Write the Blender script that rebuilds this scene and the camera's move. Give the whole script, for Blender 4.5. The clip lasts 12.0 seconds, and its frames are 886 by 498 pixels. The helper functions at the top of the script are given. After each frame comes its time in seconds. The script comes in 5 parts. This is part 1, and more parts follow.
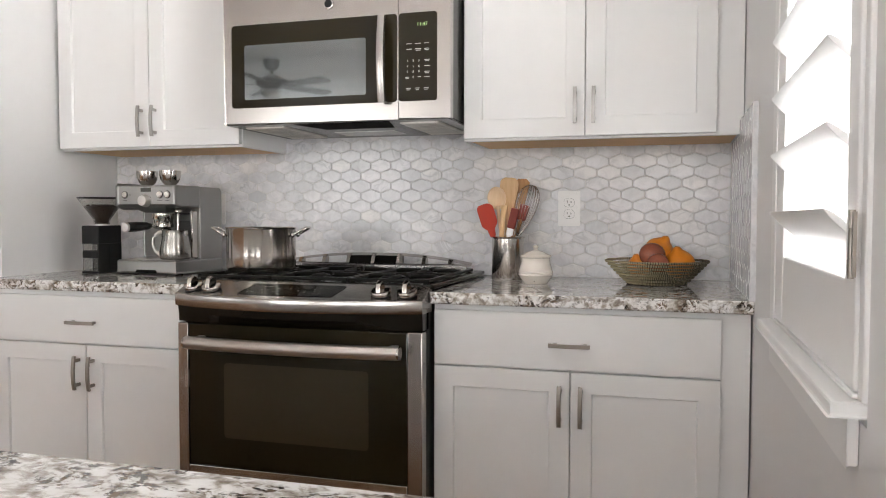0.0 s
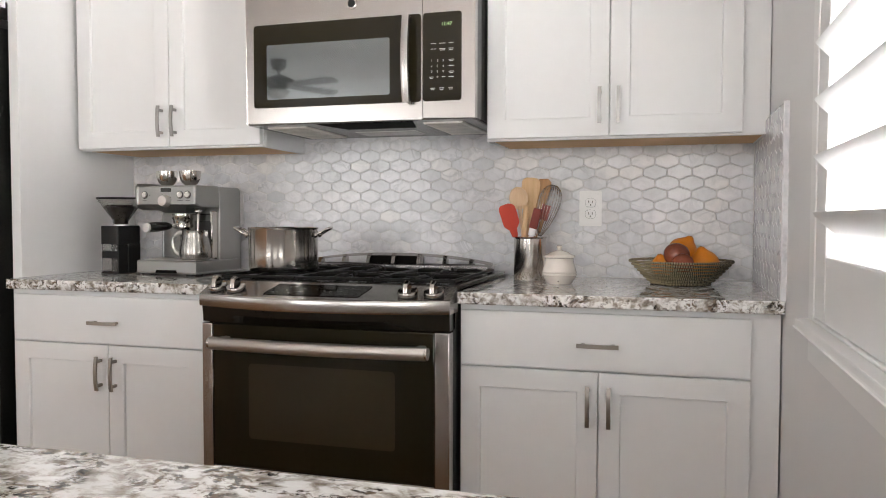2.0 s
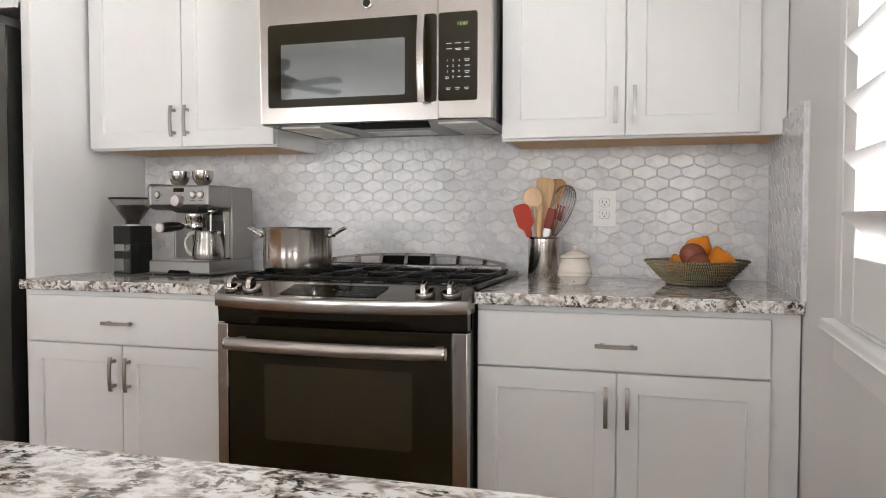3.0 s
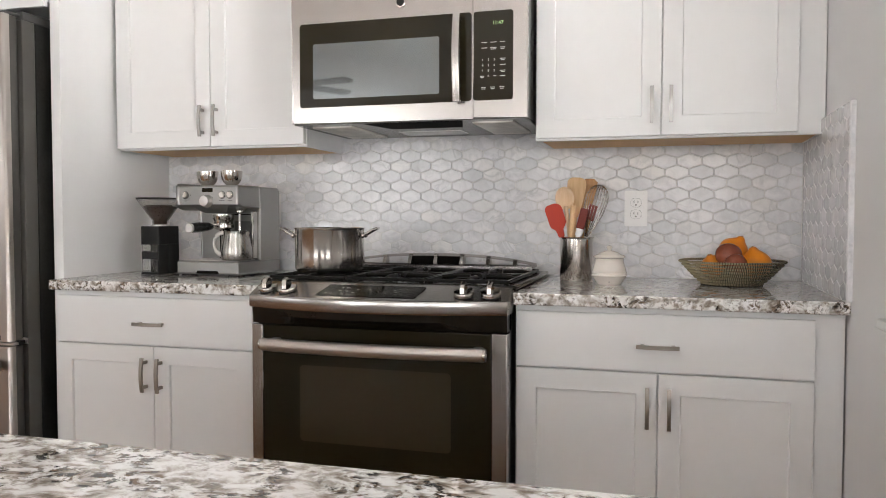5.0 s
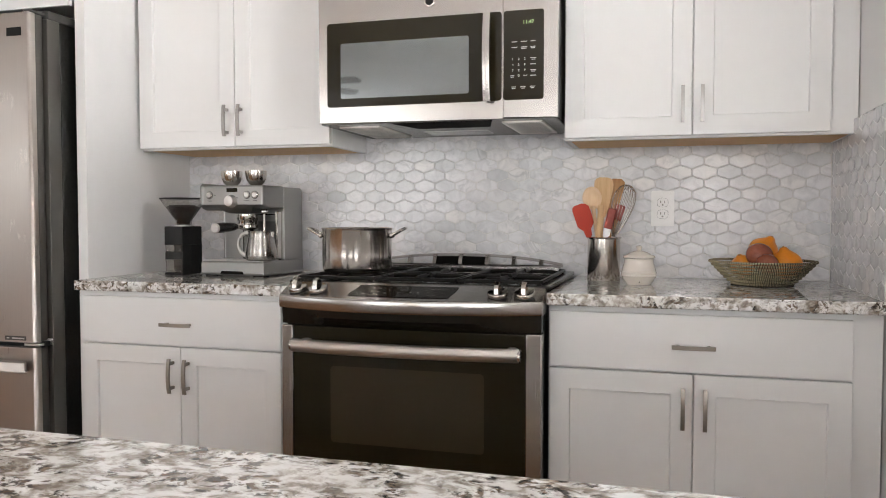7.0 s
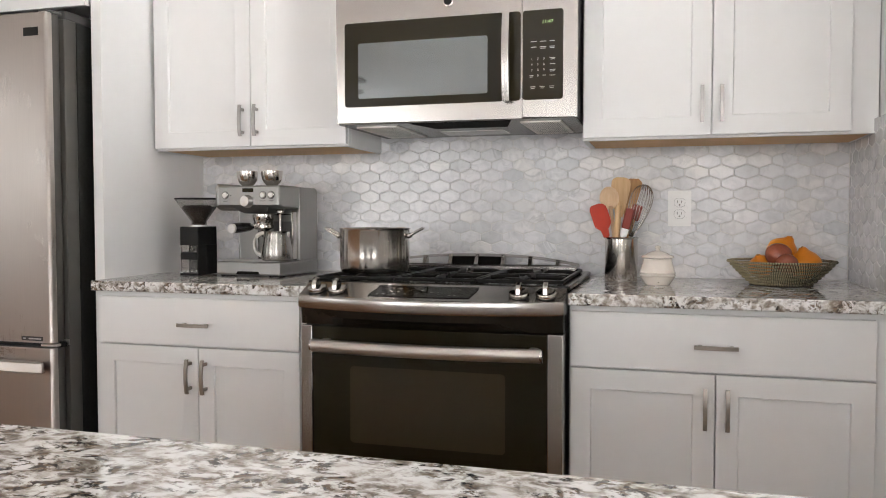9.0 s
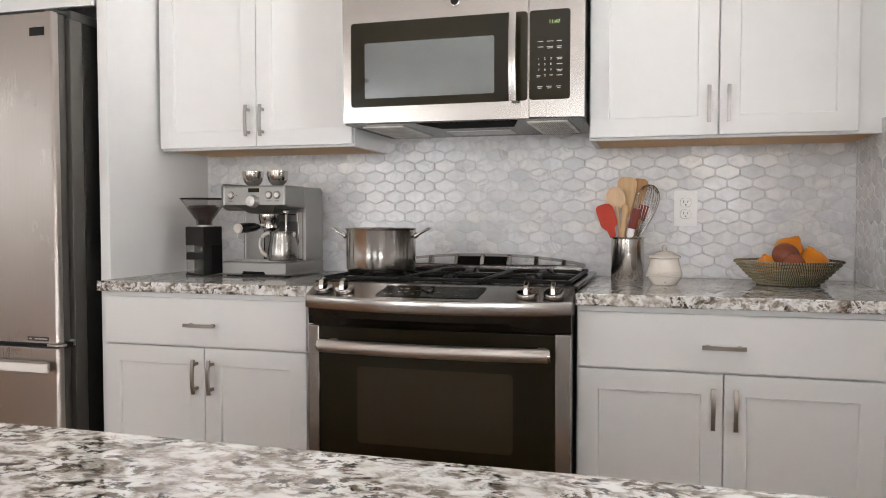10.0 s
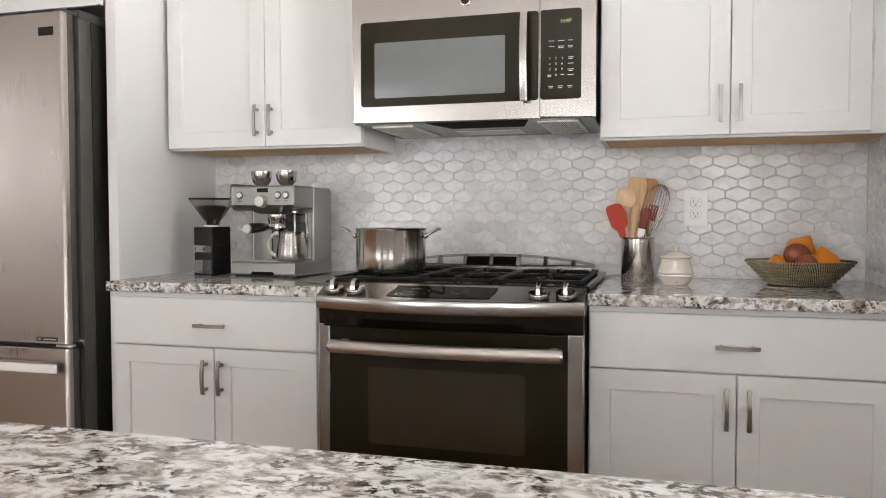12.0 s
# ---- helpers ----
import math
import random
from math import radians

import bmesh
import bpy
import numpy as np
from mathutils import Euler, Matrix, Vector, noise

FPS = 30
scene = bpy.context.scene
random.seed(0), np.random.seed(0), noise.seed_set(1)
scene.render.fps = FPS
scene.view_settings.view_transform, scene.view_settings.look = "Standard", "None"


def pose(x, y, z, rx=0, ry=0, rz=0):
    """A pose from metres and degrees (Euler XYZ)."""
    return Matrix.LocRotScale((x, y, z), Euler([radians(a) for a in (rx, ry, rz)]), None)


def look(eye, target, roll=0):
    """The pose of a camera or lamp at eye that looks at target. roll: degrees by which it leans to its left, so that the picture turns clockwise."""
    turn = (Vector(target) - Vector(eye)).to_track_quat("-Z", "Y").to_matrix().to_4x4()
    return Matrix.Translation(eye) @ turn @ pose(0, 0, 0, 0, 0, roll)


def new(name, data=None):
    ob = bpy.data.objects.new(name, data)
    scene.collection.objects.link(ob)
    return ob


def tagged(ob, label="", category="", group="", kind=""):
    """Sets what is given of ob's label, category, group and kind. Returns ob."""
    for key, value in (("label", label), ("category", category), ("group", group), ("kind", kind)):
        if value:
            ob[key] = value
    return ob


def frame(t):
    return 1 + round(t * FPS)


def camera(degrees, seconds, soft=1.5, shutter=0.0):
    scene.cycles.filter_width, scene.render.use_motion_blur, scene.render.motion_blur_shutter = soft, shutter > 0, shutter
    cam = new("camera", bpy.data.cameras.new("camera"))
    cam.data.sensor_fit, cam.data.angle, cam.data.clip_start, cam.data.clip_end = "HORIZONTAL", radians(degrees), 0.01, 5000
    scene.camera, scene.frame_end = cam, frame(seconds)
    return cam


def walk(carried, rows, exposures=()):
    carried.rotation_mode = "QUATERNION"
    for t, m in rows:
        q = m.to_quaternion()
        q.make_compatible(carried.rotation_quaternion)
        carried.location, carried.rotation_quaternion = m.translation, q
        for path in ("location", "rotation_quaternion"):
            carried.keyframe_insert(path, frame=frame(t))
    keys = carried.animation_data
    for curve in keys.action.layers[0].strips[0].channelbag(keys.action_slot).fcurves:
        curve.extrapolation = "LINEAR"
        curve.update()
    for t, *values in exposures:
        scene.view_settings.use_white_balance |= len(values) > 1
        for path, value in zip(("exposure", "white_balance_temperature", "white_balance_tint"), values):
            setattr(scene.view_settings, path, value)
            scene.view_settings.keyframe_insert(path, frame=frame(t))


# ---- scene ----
cam = camera(59.7, 12.0, soft=1.0)
PATH = [
    (0, (0.6303, -2.6552, 1.1182), (0.0683, -0.7381, 1.0359), 0.10),
    (0.5, (0.6172, -2.6592, 1.1181), (0.0532, -0.7419, 1.0359), 0.09),
    (1, (0.5996, -2.6634, 1.1181), (0.0364, -0.7458, 1.0360), 0.09),
    (1.5, (0.5791, -2.6678, 1.1180), (0.0176, -0.7499, 1.0360), 0.08),
    (2, (0.5567, -2.6723, 1.1179), (-0.0031, -0.7542, 1.0360), 0.08),
    (2.5, (0.5327, -2.6769, 1.1179), (-0.0257, -0.7585, 1.0360), 0.07),
    (3, (0.5075, -2.6815, 1.1178), (-0.0499, -0.7628, 1.0361), 0.07),
    (5, (0.4008, -2.7001, 1.1175), (-0.1541, -0.7802, 1.0362), 0.05),
    (5.5, (0.3749, -2.7045, 1.1174), (-0.1790, -0.7844, 1.0362), 0.04),
    (6, (0.3505, -2.7088, 1.1174), (-0.2024, -0.7884, 1.0362), 0.04),
    (6.5, (0.3280, -2.7129, 1.1173), (-0.2238, -0.7923, 1.0362), 0.03),
    (7, (0.3079, -2.7168, 1.1172), (-0.2429, -0.7960, 1.0363), 0.03),
    (7.5, (0.2901, -2.7205, 1.1171), (-0.2597, -0.7994, 1.0363), 0.02),
    (9.5, (0.2399, -2.7320, 1.1169), (-0.3087, -0.8103, 1.0364), -0.00),
    (10, (0.2300, -2.7339, 1.1168), (-0.3185, -0.8122, 1.0364), -0.01),
    (10.5, (0.2201, -2.7354, 1.1167), (-0.3281, -0.8136, 1.0364), -0.01),
    (11, (0.2105, -2.7363, 1.1167), (-0.3373, -0.8146, 1.0365), -0.02),
    (11.5, (0.2021, -2.7368, 1.1166), (-0.3455, -0.8151, 1.0365), -0.02),
    (12, (0.1972, -2.7367, 1.1165), (-0.3509, -0.8151, 1.0365), -0.03),
]
walk(cam, [(t, look(eye, target, roll)) for t, eye, target, roll in PATH])

# world, sun, window light, unseen fill
world = bpy.data.worlds.new("sky")
scene.world = world
world.use_nodes = True
wn = world.node_tree
sky = wn.nodes.new("ShaderNodeTexSky")
sky.sky_type = "NISHITA"
sky.sun_disc = False
sky.sun_elevation = radians(45)
sky.sun_rotation = radians(0)
wn.links.new(sky.outputs[0], wn.nodes["Background"].inputs[0])
wn.nodes["Background"].inputs[1].default_value = 0.12
sun = new("sun", bpy.data.lights.new("sun", "SUN"))
sun.data.energy, sun.data.angle, sun.data.color = 2.5, radians(0.5), (1.0, 0.95, 0.88)
sun.matrix_world = look((0, 0, 6), (-0.03, -1.0, 5.0))


def area_lamp(name, eye, target, w, h, watts, color=(1.0, 0.988, 0.984)):
    lamp = new(name, bpy.data.lights.new(name, "AREA"))
    lamp.data.shape, lamp.data.size, lamp.data.size_y = "RECTANGLE", w, h
    lamp.data.energy, lamp.data.color = watts, color
    lamp.matrix_world = look(eye, target)
    return lamp


area_lamp("daylight_patio", (-3.4, -7.38, 1.55), (-2.4, 0, 1.6), 1.9, 1.9, 70)
# Rear, left and east fill: unseen windows, placed only to light the room.
area_lamp("fill_rear", (-0.6, -7.38, 1.6), (-0.3, 0, 1.8), 1.5, 1.3, 26)
area_lamp("fill_left", (-7.48, -5.6, 1.85), (0, -4.6, 1.6), 2.6, 1.15, 22)
area_lamp("daylight_shutter", (1.05, -1.38, 1.5), (0, -1.38, 1.3), 0.55, 1.1, 92)
area_lamp("fill_east", (0.955, -4.3, 1.5), (-1.6, -1.0, 1.35), 1.45, 1.15, 34)

# ---- materials ----


def nodes_of(name):
    m = bpy.data.materials.new(name)
    m.use_nodes = True
    return m, m.node_tree, m.node_tree.nodes["Principled BSDF"]


def coords(t, scale=(1, 1, 1), kind="Object"):
    c = t.nodes.new("ShaderNodeTexCoord")
    mp = t.nodes.new("ShaderNodeMapping")
    mp.inputs["Scale"].default_value = scale
    t.links.new(c.outputs[kind], mp.inputs[0])
    return mp.outputs[0]


def world_coords(t, scale=(1, 1, 1)):
    g = t.nodes.new("ShaderNodeNewGeometry")
    mp = t.nodes.new("ShaderNodeMapping")
    mp.inputs["Scale"].default_value = scale
    t.links.new(g.outputs["Position"], mp.inputs[0])
    return mp.outputs[0]


def noise_tex(t, vec, scale, detail=4, rough=0.55, dist=0.0):
    n = t.nodes.new("ShaderNodeTexNoise")
    n.inputs["Scale"].default_value, n.inputs["Detail"].default_value = scale, detail
    n.inputs["Roughness"].default_value, n.inputs["Distortion"].default_value = rough, dist
    t.links.new(vec, n.inputs["Vector"])
    return n.outputs["Fac"]


def ramp(t, fac, stops):
    r = t.nodes.new("ShaderNodeValToRGB")
    e = r.color_ramp.elements
    while len(e) < len(stops):
        e.new(0.5)
    for el, (p, c) in zip(e, stops):
        el.position = p
        el.color = (*c, 1) if len(c) == 3 else c
    t.links.new(fac, r.inputs[0])
    return r.outputs[0]


def mix(t, fac, a, b, mode="MIX"):
    m = t.nodes.new("ShaderNodeMix")
    m.data_type, m.blend_type = "RGBA", mode
    for sock, v in ((m.inputs[0], fac), (m.inputs[6], a), (m.inputs[7], b)):
        if isinstance(v, (int, float)):
            sock.default_value = v
        elif isinstance(v, tuple):
            sock.default_value = (*v, 1)
        else:
            t.links.new(v, sock)
    return m.outputs[2]


def bump(t, b, height, strength, dist=0.001):
    n = t.nodes.new("ShaderNodeBump")
    n.inputs["Strength"].default_value, n.inputs["Distance"].default_value = strength, dist
    t.links.new(height, n.inputs["Height"])
    t.links.new(n.outputs[0], b.inputs["Normal"])


def grey(v):
    return (v, v, v)


def simple(name, color, rough, metal=0.0, vary=0.12, scale=25, relief=0.05, spec=0.5, fine=180, coat=0.0):
    """A plain surface with two scales of variation and fine relief."""
    m, t, b = nodes_of(name)
    v = world_coords(t)
    big = noise_tex(t, v, scale * 0.2, 3)
    small = noise_tex(t, v, scale * 4, 4)
    lo = tuple(c * (1 - vary) for c in color)
    hi = tuple(min(1, c * (1 + vary)) for c in color)
    col = ramp(t, big, [(0.3, lo), (0.7, hi)])
    col = mix(t, 0.35, col, ramp(t, small, [(0.3, lo), (0.7, hi)]))
    t.links.new(col, b.inputs["Base Color"])
    t.links.new(ramp(t, small, [(0.25, grey(rough * 0.85)), (0.75, grey(min(1, rough * 1.15)))]), b.inputs["Roughness"])
    b.inputs["Metallic"].default_value = metal
    b.inputs["Specular IOR Level"].default_value = spec
    b.inputs["Coat Weight"].default_value = coat
    if relief:
        bump(t, b, noise_tex(t, v, fine, 3), relief, 0.0006)
    return m


def brushed(name, color, rough, along="x", strength=0.08):
    """Brushed metal with a fine grain along one axis."""
    m, t, b = nodes_of(name)
    sc = {"x": (6, 260, 900), "z": (900, 260, 6)}[along]
    v = world_coords(t, sc)
    g = noise_tex(t, v, 1.0, 5, 0.7)
    smear = noise_tex(t, world_coords(t), 7, 3)
    col = ramp(t, g, [(0.25, tuple(c * 0.93 for c in color)), (0.75, tuple(min(1, c * 1.04) for c in color))])
    t.links.new(col, b.inputs["Base Color"])
    rr = mix(t, 0.4, ramp(t, g, [(0.2, grey(rough * 0.8)), (0.8, grey(rough * 1.25))]), ramp(t, smear, [(0.35, grey(rough * 0.8)), (0.65, grey(rough * 1.3))]))
    t.links.new(rr, b.inputs["Roughness"])
    b.inputs["Metallic"].default_value = 1.0
    bump(t, b, g, strength, 0.0004)
    return m


def granite(name):
    """Polished white granite with grey clouds and clustered brown-black crystals."""
    m, t, b = nodes_of(name)
    v = world_coords(t, (0.86, 1.2, 1.0))
    add = t.nodes.new("ShaderNodeVectorMath")
    add.operation = "MULTIPLY_ADD"
    t.links.new(v, add.inputs[0])
    add.inputs[1].default_value = (1, 1, 1)
    sc = t.nodes.new("ShaderNodeVectorMath")
    sc.operation = "SCALE"
    sc.inputs["Scale"].default_value = 0.034
    nz = t.nodes.new("ShaderNodeTexNoise")
    nz.inputs["Scale"].default_value = 22
    t.links.new(v, nz.inputs["Vector"])
    t.links.new(nz.outputs["Color"], sc.inputs[0])
    t.links.new(sc.outputs[0], add.inputs[2])
    w = add.outputs[0]
    clouds = noise_tex(t, w, 46, 6, 0.62)
    base = ramp(t, clouds, [(0.34, (0.22, 0.182, 0.148)), (0.45, (0.49, 0.45, 0.41)), (0.53, (0.77, 0.75, 0.73)), (0.70, (0.88, 0.87, 0.86))])
    speck = noise_tex(t, w, 90, 4, 0.65)
    base = mix(t, ramp(t, speck, [(0.54, grey(0)), (0.66, grey(0.55))]), base, (0.42, 0.36, 0.32))
    cluster = noise_tex(t, v, 15, 3, 0.55, 0.8)
    flake = noise_tex(t, w, 90, 5, 0.66)
    mul = t.nodes.new("ShaderNodeMath")
    mul.operation = "MULTIPLY"
    t.links.new(ramp(t, cluster, [(0.42, grey(0.0)), (0.54, grey(1.0))]), mul.inputs[0])
    t.links.new(ramp(t, flake, [(0.485, grey(0.0)), (0.56, grey(1.0))]), mul.inputs[1])
    dark = ramp(t, noise_tex(t, w, 130, 3), [(0.40, (0.018, 0.0145, 0.012)), (0.60, (0.19, 0.14, 0.10))])
    col = mix(t, mul.outputs[0], base, dark)
    t.links.new(col, b.inputs["Base Color"])
    b.inputs["Specular IOR Level"].default_value = 0.5
    t.links.new(ramp(t, speck, [(0.3, grey(0.03)), (0.7, grey(0.07))]), b.inputs["Roughness"])
    bump(t, b, flake, 0.02, 0.0004)
    return m


def marble_tile(name):
    """Polished carrara pieces, each of its own tone, some with soft grey veins."""
    m, t, b = nodes_of(name)
    oi = t.nodes.new("ShaderNodeObjectInfo")
    ge = t.nodes.new("ShaderNodeNewGeometry")
    sm = t.nodes.new("ShaderNodeMath")
    t.links.new(oi.outputs["Random"], sm.inputs[0])
    t.links.new(ge.outputs["Random Per Island"], sm.inputs[1])
    fr = t.nodes.new("ShaderNodeMath")
    fr.operation = "FRACT"
    t.links.new(sm.outputs[0], fr.inputs[0])
    rnd = fr.outputs[0]
    sc = t.nodes.new("ShaderNodeMath")
    sc.operation = "MULTIPLY"
    sc.inputs[1].default_value = 37.0
    t.links.new(rnd, sc.inputs[0])
    off = t.nodes.new("ShaderNodeCombineXYZ")
    for i in range(3):
        t.links.new(sc.outputs[0], off.inputs[i])
    add = t.nodes.new("ShaderNodeVectorMath")
    t.links.new(ge.outputs["Position"], add.inputs[0])
    t.links.new(off.outputs[0], add.inputs[1])
    p = add.outputs[0]
    tone = ramp(t, rnd, [(0.0, (0.64, 0.645, 0.665)), (0.09, (0.71, 0.71, 0.725)), (0.3, (0.775, 0.77, 0.792)), (0.7, (0.825, 0.815, 0.832)), (0.9, (0.82, 0.80, 0.79)), (1.0, (0.66, 0.66, 0.68))])
    cloud = noise_tex(t, p, 22, 5, 0.6, 0.8)
    col = mix(t, ramp(t, cloud, [(0.42, grey(0.0)), (0.72, grey(0.55))]), tone, (0.47, 0.47, 0.49))
    vein = noise_tex(t, p, 11, 3, 0.5, 1.0)
    line = ramp(t, vein, [(0.45, grey(0)), (0.5, grey(0.42)), (0.55, grey(0))])
    some = ramp(t, noise_tex(t, p, 6, 2), [(0.5, grey(0)), (0.66, grey(1))])
    mu = t.nodes.new("ShaderNodeMath")
    mu.operation = "MULTIPLY"
    t.links.new(line, mu.inputs[0])
    t.links.new(some, mu.inputs[1])
    col = mix(t, mu.outputs[0], col, (0.33, 0.33, 0.35))
    t.links.new(col, b.inputs["Base Color"])
    t.links.new(ramp(t, cloud, [(0.3, grey(0.12)), (0.7, grey(0.20))]), b.inputs["Roughness"])
    b.inputs["Specular IOR Level"].default_value = 0.4
    bump(t, b, noise_tex(t, p, 14, 2), 0.22, 0.002)
    return m


def wood(name, light, dark, scale=1.0, along="z", rough=0.55):
    m, t, b = nodes_of(name)
    s = {"x": (3, 40, 40), "z": (40, 40, 3), "y": (40, 3, 40)}[along]
    v = coords(t, tuple(k * scale for k in s))
    g = noise_tex(t, v, 1.5, 6, 0.6, 0.6)
    col = ramp(t, g, [(0.3, dark), (0.6, light)])
    col = mix(t, 0.3, col, ramp(t, noise_tex(t, v, 9, 3), [(0.3, dark), (0.7, light)]))
    t.links.new(col, b.inputs["Base Color"])
    b.inputs["Roughness"].default_value = rough
    b.inputs["Specular IOR Level"].default_value = 0.3
    bump(t, b, g, 0.12, 0.0006)
    return m


def glass(name, rough=0.0, tint=(1, 1, 1)):
    m, t, b = nodes_of(name)
    b.inputs["Base Color"].default_value = (*tint, 1)
    b.inputs["Transmission Weight"].default_value = 1.0
    b.inputs["Roughness"].default_value = rough
    b.inputs["IOR"].default_value = 1.45
    return m


def glow(name, color, strength):
    m, t, b = nodes_of(name)
    b.inputs["Base Color"].default_value = (0, 0, 0, 1)
    b.inputs["Emission Color"].default_value = (*color, 1)
    b.inputs["Emission Strength"].default_value = strength
    return m


def turned(name, color, rough, stretch=0.9):
    """Steel spun on a lathe: fine rings that draw reflections out upwards."""
    m, t, b = nodes_of(name)
    v = world_coords(t, (18, 18, 700))
    g = noise_tex(t, v, 1.0, 4, 0.65)
    t.links.new(ramp(t, g, [(0.3, tuple(c * 0.965 for c in color)), (0.7, tuple(min(1, c * 1.025) for c in color))]), b.inputs["Base Color"])
    t.links.new(ramp(t, g, [(0.25, grey(rough * 0.95)), (0.75, grey(rough * 1.06))]), b.inputs["Roughness"])
    b.inputs["Metallic"].default_value = 1.0
    b.inputs["Anisotropic"].default_value = stretch
    b.inputs["Anisotropic Rotation"].default_value = 0.25
    tan = t.nodes.new("ShaderNodeTangent")
    tan.direction_type, tan.axis = "RADIAL", "Z"
    t.links.new(tan.outputs[0], b.inputs["Tangent"])
    return m


M_WALL = simple("wall_paint", (0.76, 0.75, 0.745), 0.6, vary=0.025, relief=0.25, fine=260, scale=8)
M_CEIL = simple("ceiling_paint", (0.8, 0.8, 0.79), 0.8, vary=0.03, relief=0.3, fine=120)
M_CAB = simple("cabinet_paint", (0.79, 0.782, 0.775), 0.36, vary=0.02, relief=0.05, fine=420, scale=6)
M_TRIM = simple("trim_paint", (0.82, 0.81, 0.80), 0.4, vary=0.02, relief=0.05, fine=300, scale=6)
M_LOUVER = simple("louver_paint", (0.90, 0.90, 0.90), 0.35, vary=0.01, relief=0.03, fine=300, scale=6)
M_GRANITE = granite("white_granite")
M_TILE = marble_tile("carrara_marble")
M_GROUT = simple("grout", (0.70, 0.685, 0.67), 0.9, vary=0.08, relief=0.4, fine=500)
M_PLY = wood("maple_plywood", (0.74, 0.48, 0.25), (0.64, 0.39, 0.19), 0.6, "x")
M_STEEL = brushed("brushed_steel", (0.45, 0.425, 0.405), 0.21, "x", 0.006)
M_STEEL_V = brushed("brushed_steel_upright", (0.43, 0.405, 0.385), 0.24, "z", 0.03)
M_FRIDGE = brushed("fridge_steel", (0.47, 0.43, 0.40), 0.30, "z", 0.02)
M_POLISH = simple("polished_steel", (0.56, 0.535, 0.505), 0.15, 1.0, vary=0.02, relief=0.0, scale=30)
M_SATIN = brushed("satin_steel", (0.66, 0.635, 0.61), 0.36, "x", 0.04)
M_HANDLE = brushed("dull_steel", (0.40, 0.385, 0.37), 0.42, "x", 0.04)
M_TURNED = turned("turned_steel", (0.62, 0.59, 0.555), 0.15, 0.72)
M_POT = turned("mirror_polished_steel", (0.60, 0.57, 0.535), 0.14, 0.85)
M_PITCHER = turned("satin_spun_steel", (0.40, 0.385, 0.36), 0.26, 0.7)
M_BAR = brushed("satin_bar_steel", (0.49, 0.455, 0.42), 0.42, "x", 0.02)
M_KNOB = simple("knob_steel", (0.42, 0.39, 0.36), 0.13, 1.0, vary=0.04, relief=0.0, scale=40)
M_NICKEL = brushed("brushed_nickel", (0.34, 0.305, 0.27), 0.36, "x", 0.05)
M_ESP = brushed("espresso_steel", (0.35, 0.345, 0.332), 0.36, "x", 0.01)
# espresso steel again, rougher, with the cavity's shade in its colour
M_ESPSHADE = brushed("shaded_espresso_steel", (0.20, 0.196, 0.186), 0.48, "z", 0.01)
M_BLKGLASS = simple("black_glass", (0.014, 0.0108, 0.0050), 0.06, vary=0.02, relief=0.0, scale=10, spec=0.27)
M_OVENWIN = simple("oven_window_glass", (0.032, 0.024, 0.014), 0.08, vary=0.04, relief=0.0, scale=10)
M_MWWIN = simple("microwave_window_screen", (0.19, 0.205, 0.21), 0.03, 0.75, vary=0.10, relief=0.0, scale=10)
M_ENAMEL = simple("black_enamel", (0.012, 0.0105, 0.008), 0.16, vary=0.2, relief=0.04, scale=30, spec=0.28)
M_IRON = simple("cast_iron", (0.008, 0.007, 0.006), 0.45, vary=0.25, relief=0.4, scale=40, fine=320, spec=0.10)
M_BLKPLASTIC = simple("black_plastic", (0.010, 0.0095, 0.009), 0.5, vary=0.15, relief=0.15, fine=500, spec=0.25)
M_GRIP = simple("glossy_black_plastic", (0.006, 0.0055, 0.005), 0.22, vary=0.1, relief=0.0, spec=0.3)
M_GREYPLASTIC = simple("dark_grey_plastic", (0.06, 0.058, 0.055), 0.5, vary=0.1, relief=0.15, fine=400)
M_GREYMETAL = simple("grey_sheet_metal", (0.075, 0.070, 0.060), 0.25, 0.7, vary=0.08, relief=0.05, scale=30)
# fridge side with the alcove's shade put into its colour
M_FRSHADE = simple("fridge_side_shaded", (0.012, 0.011, 0.009), 0.6, vary=0.06, relief=0.2, fine=500)
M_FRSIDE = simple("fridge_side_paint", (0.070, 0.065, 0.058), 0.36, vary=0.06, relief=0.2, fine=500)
M_WHITEPL = simple("white_plastic", (0.88, 0.87, 0.86), 0.3, vary=0.02, relief=0.02)
M_SLOT = simple("dark_slot", (0.008, 0.007, 0.006), 0.8, vary=0.1, relief=0, spec=0.04)
M_LABEL = simple("pale_print", (0.55, 0.55, 0.53), 0.5, vary=0.05, relief=0)
M_FAINT = simple("faint_print", (0.42, 0.42, 0.40), 0.5, vary=0.05, relief=0)
M_DIGIT = glow("green_digits", (0.55, 0.85, 0.35), 0.9)
M_SPOON = wood("beech_wood", (0.74, 0.51, 0.29), (0.60, 0.37, 0.18), 1.0, "z")
M_SPOON3 = wood("maple_wood", (0.80, 0.60, 0.40), (0.68, 0.46, 0.27), 1.0, "z")
M_SPOON2 = wood("oiled_wood", (0.50, 0.27, 0.11), (0.27, 0.125, 0.05), 1.0, "z")
M_RED = simple("red_silicone", (0.43, 0.031, 0.010), 0.5, vary=0.08, relief=0.08, spec=0.3)
M_DKRED = simple("dark_red_silicone", (0.20, 0.028, 0.016), 0.45, vary=0.15, relief=0.1, spec=0.3)
M_CREAM = simple("cream_glaze", (0.78, 0.715, 0.645), 0.12, vary=0.03, relief=0.02, scale=14, coat=0.9)
